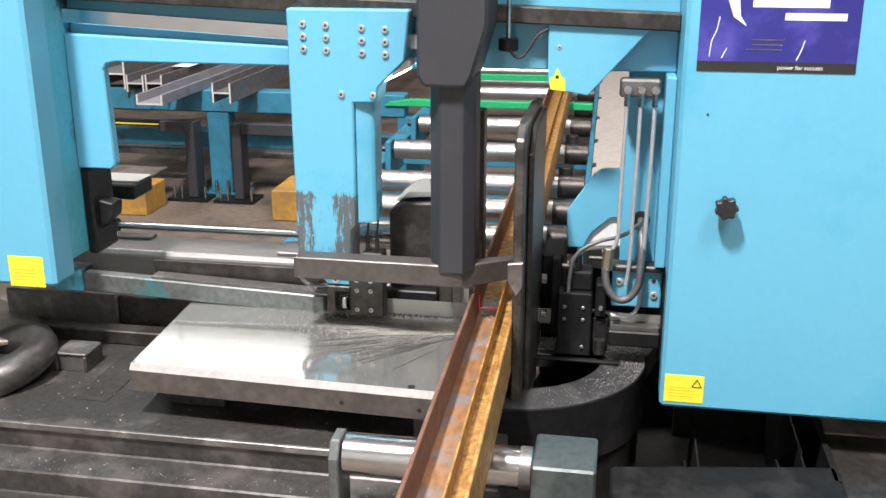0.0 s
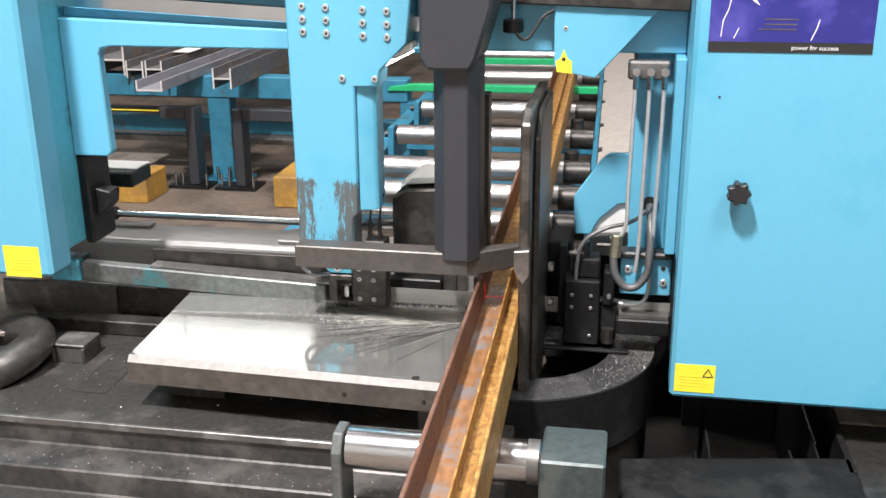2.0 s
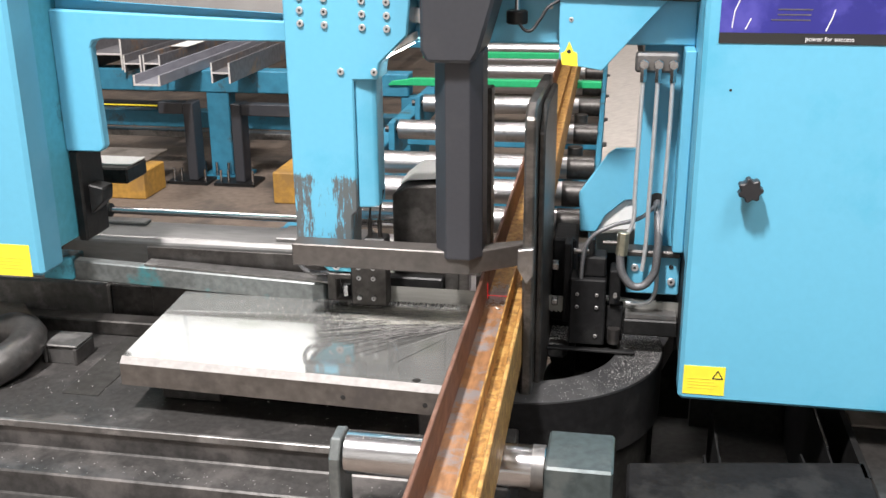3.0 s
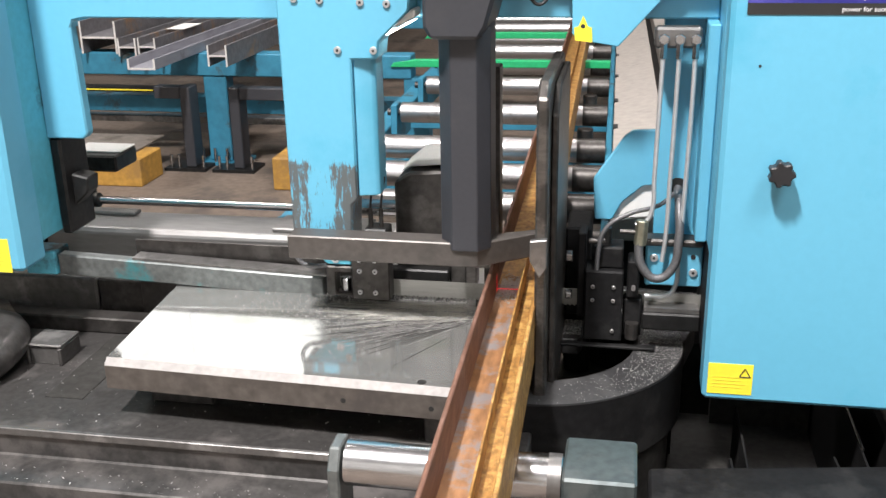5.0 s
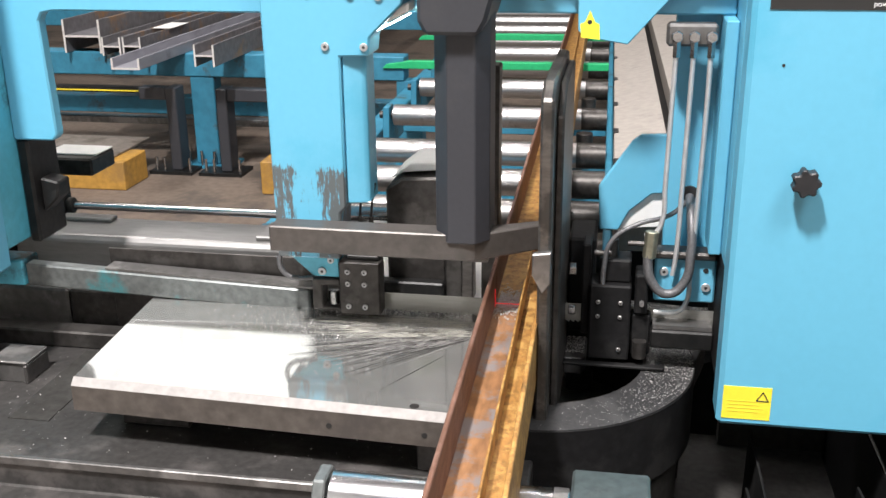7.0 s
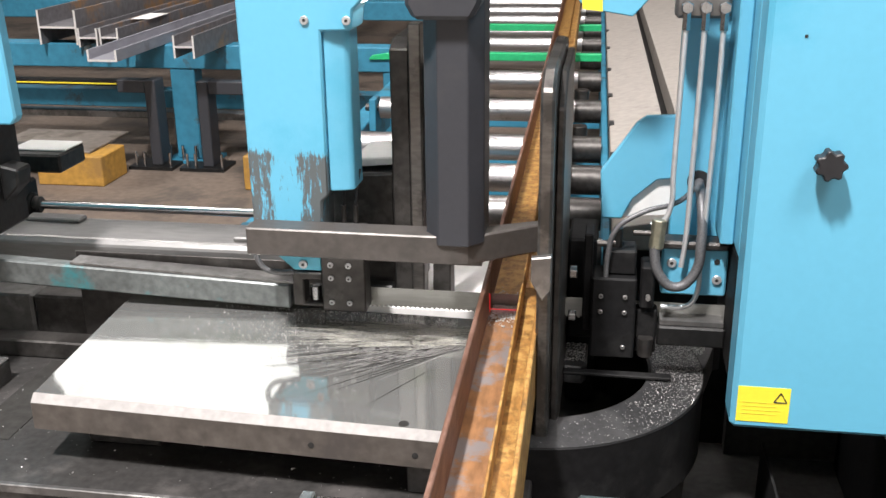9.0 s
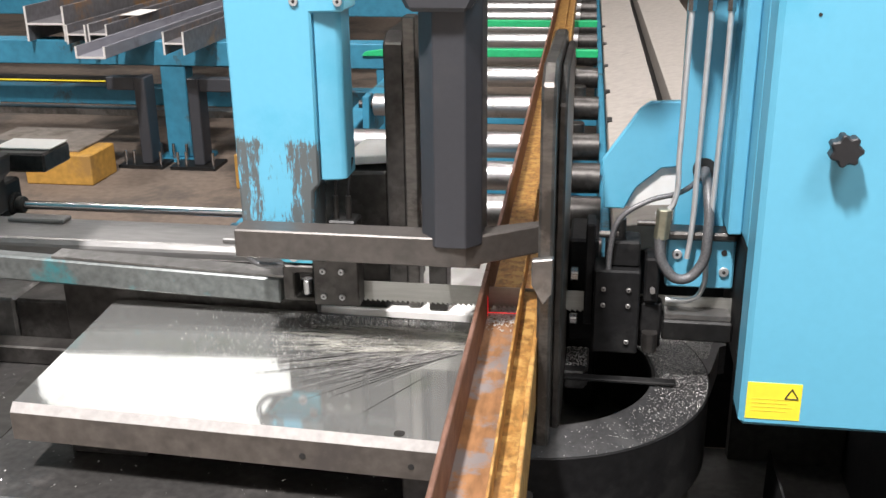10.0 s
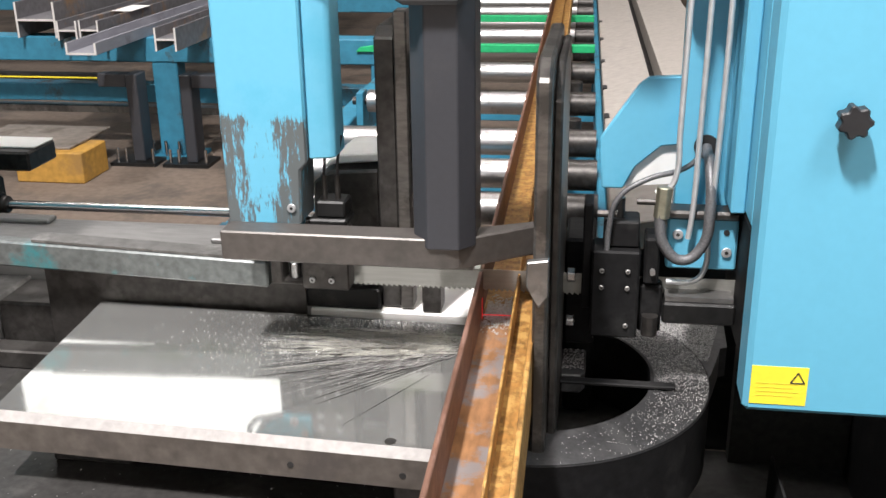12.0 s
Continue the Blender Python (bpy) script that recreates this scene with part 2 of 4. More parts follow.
def tube(name, points, r, material, parent=None, label=""):
    """A bent pipe or hose through points, as a mesh."""
    data = bpy.data.curves.new(name, "CURVE")
    data.dimensions, data.bevel_depth, data.bevel_resolution, data.resolution_u = "3D", r, 3, 8
    line = data.splines.new("BEZIER")
    line.bezier_points.add(len(points) - 1)
    for b, p in zip(line.bezier_points, points):
        b.co, b.handle_left_type, b.handle_right_type = p, "AUTO", "AUTO"
    ob = new(name, data)
    data.materials.append(material)
    ob.parent = parent
    return tagged(ob, label)


def socket_bolt(parent, x, y, z, r=0.009, out=-1, metal=None):
    """A cap screw with its hexagon socket, on a face that looks along -y."""
    bm = bmesh.new()
    rod(bm, (x, y, z), (x, y + out * 0.005, z), r, 18)
    bolt = part("bolt", bm, metal or ZINC, parent, "", 0.001)
    bm = bmesh.new()
    rod(bm, (x, y + out * 0.0051, z), (x, y + out * 0.0055, z), r * 0.4, 6)
    part("socket", bm, INK, bolt)
    return bolt


# ---- hall ----
solid("floor", boxed(-16.8, 10, -9, 16.3, -0.2, 0), CONCRETE, "stained brown-grey concrete hall floor", "floor", "structure")
# Unseen wall, darkened to shape the band mirrored at the plate's back.
solid("wall_north", boxed(-16.8, 10, 16, 16.3, 0, 7.6), DARK_WALL, "plain far wall, kept dark for the table plate's reflection", "wall", "structure")
# Glowing panes added out of view so the table plate mirrors white.
panes = thing("glow_panes_1", "wide glowing panes, unseen, added for the table plate to mirror", "window", (0, 0, 0), "", "structure")
for i in range(4):
    part("pane", boxed(-16.77 + i * 2.8, -14.03 + i * 2.8, 16.1, 16.14, 7.6, 11.0), PANE_GLOW, panes)
solid("wall_north_upper", boxed(-5.6, 10, 16, 16.3, 7.6, 11.0), GREY_WALL, "plain far wall, kept grey for the table plate's reflection", "wall", "structure")
solid("wall_south", boxed(-16.8, 10, -9.3, -9, 0, 11), WALL, "plain pale sheet wall", "wall", "structure")
solid("wall_west", boxed(-17.1, -16.8, -9, 16.3, 0, 11), WALL, "plain pale sheet wall", "wall", "structure")
solid("wall_east", boxed(10, 10.3, -9, 16.3, 0, 11), WALL, "plain pale sheet wall", "wall", "structure")
solid("ceiling", boxed(-16.8, 10, -9, 16.3, 11.0, 11.2), WALL, "plain pale sheet roof", "ceiling", "structure")


# ---- machine bed ----
bed = thing("machine_bed", "oily dark cast machine bed with stepped ledges and chips", "machine bed", (0, 0, 0))
part("body", prismed([(-0.055, 0.50), (-0.055, 0.432), (-0.155, 0.425), (-0.16, 0.365), (-0.27, 0.36), (-0.275, 0.0), (0.98, 0.0), (0.98, 0.40), (0.50, 0.40), (0.50, 0.50)], "x", -1.75, 0.16), BED, bed, "", 0.004)
part("ledge_strip", boxed(-1.75, 0.16, -0.062, -0.05, 0.487, 0.506), GREY, bed, "polished edge strip", 0.002)
part("support_block", boxed(-0.07, 0.02, 0.03, 0.40, 0.50, 0.578), BED, bed, "", 0.004)
part("support_block", boxed(-0.76, -0.60, 0.12, 0.40, 0.50, 0.578), BED, bed, "", 0.004)
part("cross_rail", boxed(-1.75, -0.72, 0.47, 0.53, 0.50, 0.545), DARK, bed, "", 0.004)
part("box_side", boxed(-1.175, -1.165, 0.26, 0.36, 0.50, 0.548), BED, bed, "", 0.003)
part("box_side", boxed(-1.085, -1.075, 0.26, 0.36, 0.50, 0.548), BED, bed, "", 0.003)
part("box_front", boxed(-1.165, -1.085, 0.268, 0.274, 0.50, 0.548), GREY, bed, "chip-dusted box front", 0.002)
part("box_lid", boxed(-1.175, -1.075, 0.263, 0.36, 0.549, 0.557), GREY, bed, "worn bright box lid", 0.003)
part("slot", boxed(-1.03, -0.93, 0.10, 0.46, 0.4995, 0.502), PIT, bed, "dark oily slot")
# One block in two tones: lighter grey paints its lit left part.
part("side_block", boxed(-1.50, -1.12, 0.55, 0.72, 0.40, 0.63), GREY, bed, "block spattered with oil, its lit part coloured lighter grey", 0.006)
part("side_block", boxed(-1.119, -0.90, 0.555, 0.70, 0.40, 0.628), DARK, bed, "", 0.006)
part("curved_chute", prismed([(-1.75, 0.28), (-1.45, 0.30), (-1.29, 0.36), (-1.33, 0.47), (-1.45, 0.60), (-1.75, 0.72)], "z", 0.535, 0.55), BARE, bed, "stained curved chute plate", 0.003)
tube("pipe_elbow", [(-1.50, 0.40, 0.46), (-1.33, 0.37, 0.545), (-1.21, 0.25, 0.565), (-1.23, 0.12, 0.545), (-1.38, 0.05, 0.50)], 0.05, BED, bed, "worn grey pipe elbow")
tube("pipe_elbow", [(-1.52, 0.22, 0.50), (-1.36, 0.17, 0.55), (-1.30, 0.06, 0.54), (-1.38, -0.02, 0.50)], 0.04, BED, bed, "worn grey pipe elbow")

# Dark sheet sized to keep bright reflections off the table's back.
part("back_sheet", boxed(-0.98, -0.365, 0.545, 0.551, 0.50, 0.756), DARK, bed, "dark sheet behind the table, sized to darken its reflection", 0.001)

table = thing("table_plate", "polished ground steel cutting table plate with oily chip streaks", "table plate", (0, 0, 0))
LEFT_X, RIGHT_X = (-0.815, -0.845), 0.02
FRONT_Y, BACK_Y = (0.029, -0.006), (0.54, 0.51)


def table_strip(section):
    """A bar across the table; each point of its section is a depth from 0 (front edge) to 1 (back edge), metres added to it, and a height."""
    def place(end, depth, more, z):
        y = FRONT_Y[end] + (BACK_Y[end] - FRONT_Y[end]) * depth + more
        return (LEFT_X[0] + (LEFT_X[1] - LEFT_X[0]) * depth if end == 0 else RIGHT_X, y, z)
    bm = bmesh.new()
    a, b = ([bm.verts.new(place(end, *p)) for p in section] for end in (0, 1))
    bm.faces.new(a), bm.faces.new(b)
    for i in range(len(section)):
        j = (i + 1) % len(section)
        bm.faces.new((a[i], a[j], b[j], b[i]))
    bmesh.ops.recalc_face_normals(bm, faces=bm.faces)
    return bm


part("top", table_strip([(0, 0.0, 0.58), (0, 0.0, 0.636), (0, 0.014, 0.65), (1, 0.0, 0.65), (1, 0.0, 0.58)]), PLATE, table)
part("front_face", table_strip([(0, -0.003, 0.58), (0, -0.003, 0.636), (0, -0.0005, 0.636), (0, -0.0005, 0.58)]), FACE_STEEL, table, "brown-grey oily front face")
part("edge_chamfer", table_strip([(0, -0.0025, 0.6365), (0, 0.0125, 0.6515), (0, 0.0145, 0.6495), (0, -0.0005, 0.6345)]), EDGE_STEEL, table, "bright worn chamfered edge")
for x, y in ((-0.243, 0.005), (-0.045, -0.003)):
    part("tapped_hole", rodded((x, y - 0.0045, 0.605), (x, y - 0.002, 0.605), 0.006, 12), INK, table)
part("screw_head", rodded((-0.071, 0.025, 0.6495), (-0.071, 0.025, 0.6515), 0.010, 16), DARK, table)
part("screw_slot", boxed(-0.079, -0.063, 0.0237, 0.0263, 0.6515, 0.652), INK, table)

# ---- front support roller ----
roller = thing("support_roller", "bright worn steel support roller in a teal bracket", "roller", (0, 0, 0))
part("drum", rodded((-0.168, -0.235, 0.604), (0.252, -0.235, 0.604), 0.046, 40), STEEL, roller, "", 0.003)
part("bracket", prismed([(-0.285, 0.36), (-0.285, 0.61), (-0.262, 0.648), (-0.205, 0.648), (-0.19, 0.62), (-0.19, 0.36)], "x", -0.195, -0.172), TEAL_RUBBED, roller, "rubbed teal bracket plate", 0.003)
part("bearing_block", boxed(0.253, 0.388, -0.30, -0.145, 0.36, 0.645), BLOCK, roller, "rubbed teal and steel block", 0.005)
part("shaft_collar", rodded((0.225, -0.235, 0.604), (0.250, -0.235, 0.604), 0.0475, 40), GREY, roller)

# ---- work piece ----
YCUT, Y0, Y1 = 0.474, -1.05, 12.0


def swung(ob, degrees, x, y):
    """Turns a thing about the upright line through x, y."""
    ob.matrix_basis = pose(x, y, 0, 0, 0, degrees) @ pose(-x, -y, 0)
    return ob


work = thing("steel_beam", "rusty brown and orange rolled steel H-beam being sawn", "steel beam", (0, 0, 0))
swung(work, 1.2, 0.09, 0.35)
for a, b in ((Y0, YCUT), (YCUT + 0.003, Y1)):
    part("flange", boxed(0.030, 0.039, a, b, 0.651, 0.790), RUST_DARK, work, "brown rusty flange", 0.002)
    # Behind the cut the web's golden rust also paints bright light.
    part("web", boxed(0.039, 0.110, a, b, 0.692, 0.700), RUST if a < 0 else RUST_GOLD, work, "grey and orange mill-scale web" if a < 0 else "rusty web, coloured golden for the bright light behind the cut")
    part("flange", boxed(0.110, 0.1145, a, b, 0.651, 0.788), RUST_GOLD, work, "golden rusty flange", 0.001)
    part("web", boxed(0.1145, 0.146, a, b, 0.738, 0.746), RUST_GOLD, work)
    part("lip", boxed(0.146, 0.155, a, b, 0.651, 0.790), RUST_GOLD, work, "golden rusty lip", 0.002)
part("laser_line", boxed(0.0392, 0.0400, 0.440, 0.4410, 0.7005, 0.745), LASER, work, "red laser line at the cut")
part("laser_line", boxed(0.0400, 0.1090, 0.4400, 0.4412, 0.7080, 0.7090), LASER, work, "red laser line at the cut")

# ---- right fixed vise jaw ----
jaw = thing("fixed_vise_jaw", "tall dark steel vise jaw plate beside the beam", "vise jaw", (0.009, 0, 0))
part("plate", prismed([(0.15, 0.44), (0.15, 1.248), (0.20, 1.275), (0.60, 1.275), (0.64, 1.24), (0.64, 0.44)], "x", 0.1485, 0.174), JAW, jaw, "", 0.005)
part("rib", prismed([(0.22, 0.52), (0.22, 1.20), (0.30, 1.255), (0.58, 1.255), (0.58, 0.52)], "x", 0.1745, 0.190), DARK, jaw, "", 0.004)
part("chamfer_block", prismed([(0.139, 0.945), (0.176, 0.95), (0.176, 0.885), (0.160, 0.862), (0.139, 0.90)], "y", 0.132, 0.1495), GREY, jaw, "bright chamfered jaw corner", 0.002)
part("backing_block", boxed(0.1905, 0.253, 0.55, 0.70, 0.60, 0.84), RING, jaw, "oily black backing block", 0.006)
part("bolt_end", rodded((0.198, 0.45, 0.80), (0.215, 0.45, 0.80), 0.016, 6), STEEL, jaw, "", 0.002)
part("stop_lug", prismed([(0.1905, 0.46), (0.232, 0.46), (0.241, 0.48), (0.241, 0.585), (0.1905, 0.585)], "z", 0.53, 0.572), DECK_TOP, jaw, "chip-strewn lug", 0.003)
part("bolt_end", rodded((0.198, 0.45, 0.70), (0.215, 0.45, 0.70), 0.013, 6), STEEL, jaw, "", 0.002)
part("foot", boxed(0.1905, 0.256, 0.62, 0.76, 0.40, 0.58), RING, jaw, "", 0.006)

# ---- left moving vise jaw ----
vise = thing("moving_vise_jaw", "oily black sliding vise jaw with a bright cylinder rod", "vise jaw", (0, 0, 0))
part("plate", prismed([(0.58, 0.652), (0.58, 1.245), (0.62, 1.265), (0.78, 1.265), (0.80, 1.22), (0.80, 0.652)], "x", -0.105, -0.062), DARK, vise, "", 0.004)
part("guide_strip", boxed(-0.0615, -0.034, 0.57, 0.62, 0.655, 1.30), JAW, vise, "grey guide strip", 0.003)
part("face_post", boxed(-0.012, 0.029, 0.56, 0.62, 0.652, 1.24), DARK, vise, "dark jaw face", 0.003)
part("bridge", boxed(-0.062, -0.012, 0.63, 0.78, 0.90, 1.20), DARK, vise)
part("block", prismed([(-0.255, 0.655), (-0.255, 0.93), (-0.215, 0.955), (-0.106, 0.962), (-0.106, 0.655)], "y", 0.60, 0.80), DARK, vise, "", 0.006)
part("chip_cover", prismed([(-0.25, 0.945), (-0.215, 0.963), (-0.107, 0.972), (-0.107, 0.990), (-0.20, 0.985)], "y", 0.63, 0.80), PAPER, vise, "white top plate", 0.003)
part("cylinder", rodded((-0.405, 0.66, 0.845), (-0.256, 0.66, 0.845), 0.026, 28), CHROME, vise, "bright cylinder rod", 0.002)
part("foot", boxed(-0.34, -0.106, 0.56, 0.595, 0.652, 0.70), BLACK, vise, "", 0.004)

# Polished plate; its bright reflection is put in as white colour.
solid("rear_table_plate", boxed(-0.36, 0.0205, 0.556, 1.02, 0.60, 0.6505), BRIGHT_PLATE, "polished plate behind the saw band, its reflection painted white", "table plate", "", 0.003)

slide = thing("vise_slide", "worn grey steel vise slideway with a chrome rod", "slideway", (0, 0, 0))
part("beam", prismed([(0.72, 0.40), (0.72, 0.705), (0.735, 0.72), (0.89, 0.72), (0.89, 0.40)], "x", -1.36, -0.362), SLIDE, slide, "", 0.004)
part("cover_strip", boxed(-0.66, -0.38, 0.75, 0.88, 0.7205, 0.733), SLIDE, slide, "", 0.003)
part("guide_rod", rodded((-1.36, 0.956, 0.731), (-0.365, 0.956, 0.731), 0.012, 20), CHROME, slide, "chrome guide rod")
part("rod_gland", rodded((-1.45, 0.956, 0.731), (-1.325, 0.956, 0.731), 0.034, 24), BLACK, slide, "oily black gland", 0.004)
part("gland_cap", rodded((-1.325, 0.956, 0.731), (-1.305, 0.956, 0.731), 0.024, 20), DARK, slide, "", 0.003)
part("rod_bracket", boxed(-1.42, -1.335, 0.90, 1.0, 0.40, 0.80), BLACK, slide, "", 0.006)
part("sensor_plate", boxed(-1.29, -1.13, 0.84, 0.885, 0.7205, 0.732), SLIDE, slide, "", 0.003)

drive = thing("vise_drive", "oily black vise drive with a pale top plate", "drive unit", (0, 0, 0))
part("body", boxed(-1.52, -1.425, 0.75, 1.05, 0.0, 0.86), BLACK, drive, "", 0.01)
part("arm", boxed(-1.51, -1.287, 1.051, 1.20, 0.795, 0.85), DARK, drive, "", 0.006)
part("top_plate", boxed(-1.46, -1.289, 1.09, 1.198, 0.8505, 0.856), PAPER, drive, "pale top plate", 0.002)
part("motor", rodded((-1.43, 0.86, 0.80), (-1.43, 0.70, 0.80), 0.05, 24), BLACK, drive, "", 0.004)

# ---- turntable ----
turn = thing("turntable", "black round turntable ring strewn with steel chips", "turntable", (0, 0, 0))
CX, CY, RO, RI = 0.137, 0.472, 0.366, 0.247


def arc_ring(ri, ro, z0, z1, a0, a1, n=48):
    turns = [radians(a0 + (a1 - a0) * i / n) for i in range(n + 1)]
    outer = [(CX + ro * math.cos(a), CY + ro * math.sin(a)) for a in turns]
    inner = [(CX + ri * math.cos(a), CY + ri * math.sin(a)) for a in reversed(turns)]
    return prismed(outer + inner, "z", z0, z1)


part("ring", arc_ring(RI, RO, 0.40, 0.570, -100, 78), RING, turn, "", 0.003)
part("worn_top", arc_ring(RI + 0.001, RO - 0.002, 0.5702, 0.5707, -100, 78), DECK_TOP, turn, "grey worn top of the ring, darkened for shade")
part("rim", arc_ring(RI + 0.0005, RI + 0.007, 0.5709, 0.5745, -8, 70), RING, turn, "raised inner rim")
part("base", arc_ring(0.02, 0.34, 0.0, 0.395, -100, 78), PIT, turn)
part("spoke", boxed(0.20, 0.43, 0.412, 0.434, 0.5745, 0.582), RING, turn, "flat bar across the opening", 0.002)
rim = [(CX + (RO + 0.0005) * math.cos(radians(a)), CY + (RO + 0.0005) * math.sin(radians(a))) for a in range(3, 79, 5)]
part("deck", prismed(rim + [(0.215, 0.865), (0.562, 0.815), (0.555, 0.638), (0.539, 0.628), (0.522, 0.555), (0.507, 0.497)], "z", 0.50, 0.5697), DECK_TOP, turn, "chip-strewn deck plate")
part("deck_post", boxed(0.36, 0.50, 0.70, 0.80, 0.0, 0.499), PIT, turn)

pit = thing("chip_pit", "black ribbed chip pit beside the turntable", "chip pit", (0, 0, 0))
part("tray", boxed(0.40, 0.96, 0.102, 0.95, 0.0, 0.12), PIT, pit)
part("back_wall", boxed(0.62, 0.96, 0.90, 0.95, 0.12, 0.45), PIT, pit)
part("side_wall", boxed(0.955, 0.97, 0.102, 0.95, 0.12, 0.45), BLACK, pit)
part("front_deck", prismed([(0.42, -0.55), (0.42, 0.082), (0.93, 0.168), (0.97, 0.17), (0.97, -0.55)], "z", 0.0, 0.45), RING, pit, "", 0.006)
part("side_deck", boxed(0.975, 1.9, -0.55, 0.39, 0.0, 0.43), DARK, pit, "", 0.006)
part("worn_plate", boxed(0.98, 1.45, 0.391, 0.62, 0.40, 0.432), BARE, pit, "pale worn plate", 0.003)
for x, y0, y1, z in ((0.603, 0.122, 0.20, 0.43), (0.636, 0.128, 0.45, 0.43), (0.835, 0.160, 0.24, 0.43), (0.90, 0.170, 0.86, 0.425)):
    part("rib", prismed([(y0, 0.12), (y0, z), (y1, z - 0.01), (y1 + 0.02, 0.12)], "x", x, x + 0.005), RING, pit)
part("rail", rodded((0.9025, 0.26, 0.4315), (0.9025, 0.86, 0.4315), 0.0035, 12), STEEL, pit, "bright thin rail")

# ---- vertical clamp ----
gantry = thing("clamp_gantry", "anthracite painted clamp bracket with a tapered lower lip", "clamp gantry", (0, 0, 0))
part("sleeve", prismed([(-0.100, 2.3), (-0.100, 1.375), (-0.085, 1.348), (0.022, 1.348), (0.038, 1.375), (0.075, 1.50), (0.075, 2.3)], "y", 0.26, 0.46), ANTHRACITE, gantry, "", 0.008)
part("beam", boxed(-0.10, 2.3, 0.28, 0.44, 2.30, 2.46), ANTHRACITE, gantry)
part("post", boxed(2.14, 2.3, 0.28, 0.44, 0.0, 2.30), ANTHRACITE, gantry)

clamp = thing("vertical_clamp", "anthracite eight-sided clamp column with a dark steel foot bar", "clamp", (0, 0, 0))
part("column", prismed([(-0.078, 0.325), (-0.046, 0.288), (0.012, 0.288), (0.040, 0.32), (0.040, 0.40), (0.012, 0.43), (-0.046, 0.43), (-0.078, 0.40)], "z", 0.848, 1.36), ANTHRACITE, clamp, "", 0.002)
part("bar", prismed([(-0.452, 0.30), (-0.018, 0.295), (0.010, 0.30), (0.150, 0.40), (0.150, 0.43), (0.0, 0.36), (-0.452, 0.36)], "z", 0.806, 0.865), FOOT_BAR, clamp, "dark steel foot bar", 0.003)
part("pad", boxed(-0.02, 0.03, 0.36, 0.42, 0.782, 0.806), JAW, clamp)


# ---- saw frame: everything that rises with the blade ----
saw = thing("band_saw_frame", "teal painted band saw frame with worn blade guides", "band saw", (0, 0, 0))


def warning_label(parent, x, y, z, w, h, mark):
    label = part("warning_label", boxed(x, x + w, y - 0.0012, y, z - h, z), YELLOW, parent, "yellow warning label with faint print")
    for i in range(4):
        part("print_line", boxed(x + w * 0.1, x + w * (0.85 - 0.1 * (i % 2)), y - 0.0018, y - 0.0013, z - h * (0.45 + i * 0.11), z - h * (0.43 + i * 0.11)), FAINT, label)
    if mark:
        cx, cz, s = x + w * 0.82, z - h * 0.28, h * 0.16
        bm = bmesh.new()
        for a, b in (((-1, -0.8), (1, -0.8)), ((1, -0.8), (0, 0.9)), ((0, 0.9), (-1, -0.8))):
            rod(bm, (cx + a[0] * s, y - 0.0015, cz + a[1] * s), (cx + b[0] * s, y - 0.0015, cz + b[1] * s), 0.0012, 6)
        part("triangle", bm, INK, label)
    return label


right = part("right_housing", boxed(0.535, 1.60, 0.24, 0.34, 0.543, 2.2), TEAL, saw, "clean bright teal wheel housing", 0.010)
# Lower box coloured black to paint the shade behind the housing.
part("wheel_box", boxed(0.5355, 1.58, 0.3405, 0.62, 0.60, 0.86), RING, right, "lower wheel box, black for the shade behind the housing", 0.006)
part("wheel_box", boxed(0.5355, 1.58, 0.3405, 0.62, 0.861, 2.1), TEAL, right, "teal upper wheel box", 0.004)
warning_label(right, 0.545, 0.24, 0.637, 0.098, 0.075, True)
bm = bmesh.new()
KN = 56
ring = [(0.025 + 0.0035 * math.cos(7 * 2 * math.pi * i / KN), 2 * math.pi * i / KN) for i in range(KN)]
prism(bm, [(0.657 + r * math.cos(a), 1.090 + r * math.sin(a)) for r, a in ring], "y", 0.192, 0.222)
rod(bm, (0.657, 0.222, 1.090), (0.657, 0.241, 1.090), 0.011, 16)
part("star_knob", bm, RUBBER, right, "black star-grip knob", 0.003)
part("screw", rodded((0.600, 0.239, 1.305), (0.600, 0.241, 1.305), 0.003, 10), DARK, right)
poster = part("poster", boxed(0.566, 0.916, 0.2385, 0.24, 1.43, 1.80), POSTER, right, "glossy blue advertising poster with lightning print")
part("strip", boxed(0.566, 0.916, 0.2383, 0.24, 1.407, 1.4298), INK, poster, "black bottom strip")
for pts in (((0.61, 1.53), (0.605, 1.50), (0.595, 1.475), (0.592, 1.44)), ((0.80, 1.48), (0.795, 1.46), (0.785, 1.435)), ((0.63, 1.46), (0.62, 1.437))):
    bm = bmesh.new()
    for (ax, az), (bx, bz) in zip(pts, pts[1:]):
        rod(bm, (ax, 0.238, az), (bx, 0.238, bz), 0.0012, 6)
    part("lightning", bm, WHITE, poster)
part("swoosh", prismed([(0.625, 1.57), (0.640, 1.53), (0.672, 1.508), (0.655, 1.532), (0.650, 1.575)], "y", 0.2376, 0.2384), WHITE, poster)
for i, (x0, x1) in enumerate(((0.684, 0.755), (0.684, 0.752), (0.672, 0.752))):
    part("print_line", boxed(x0, x1, 0.2378, 0.2384, 1.4785 - i * 0.011, 1.481 - i * 0.011), GREY, poster)
part("print_bar", boxed(0.752, 0.885, 0.2378, 0.2384, 1.524, 1.540), WHITE, poster)
part("print_bar", boxed(0.680, 0.845, 0.2378, 0.2384, 1.552, 1.60), WHITE, poster)
words = bpy.data.curves.new("lettering", "FONT")
words.body, words.size, words.extrude = "power for success", 0.0135, 0.0003
lettering = new("lettering", words)
words.materials.append(WHITE)
lettering.matrix_world = pose(0.745, 0.2376, 1.414, 90)
lettering.parent = poster

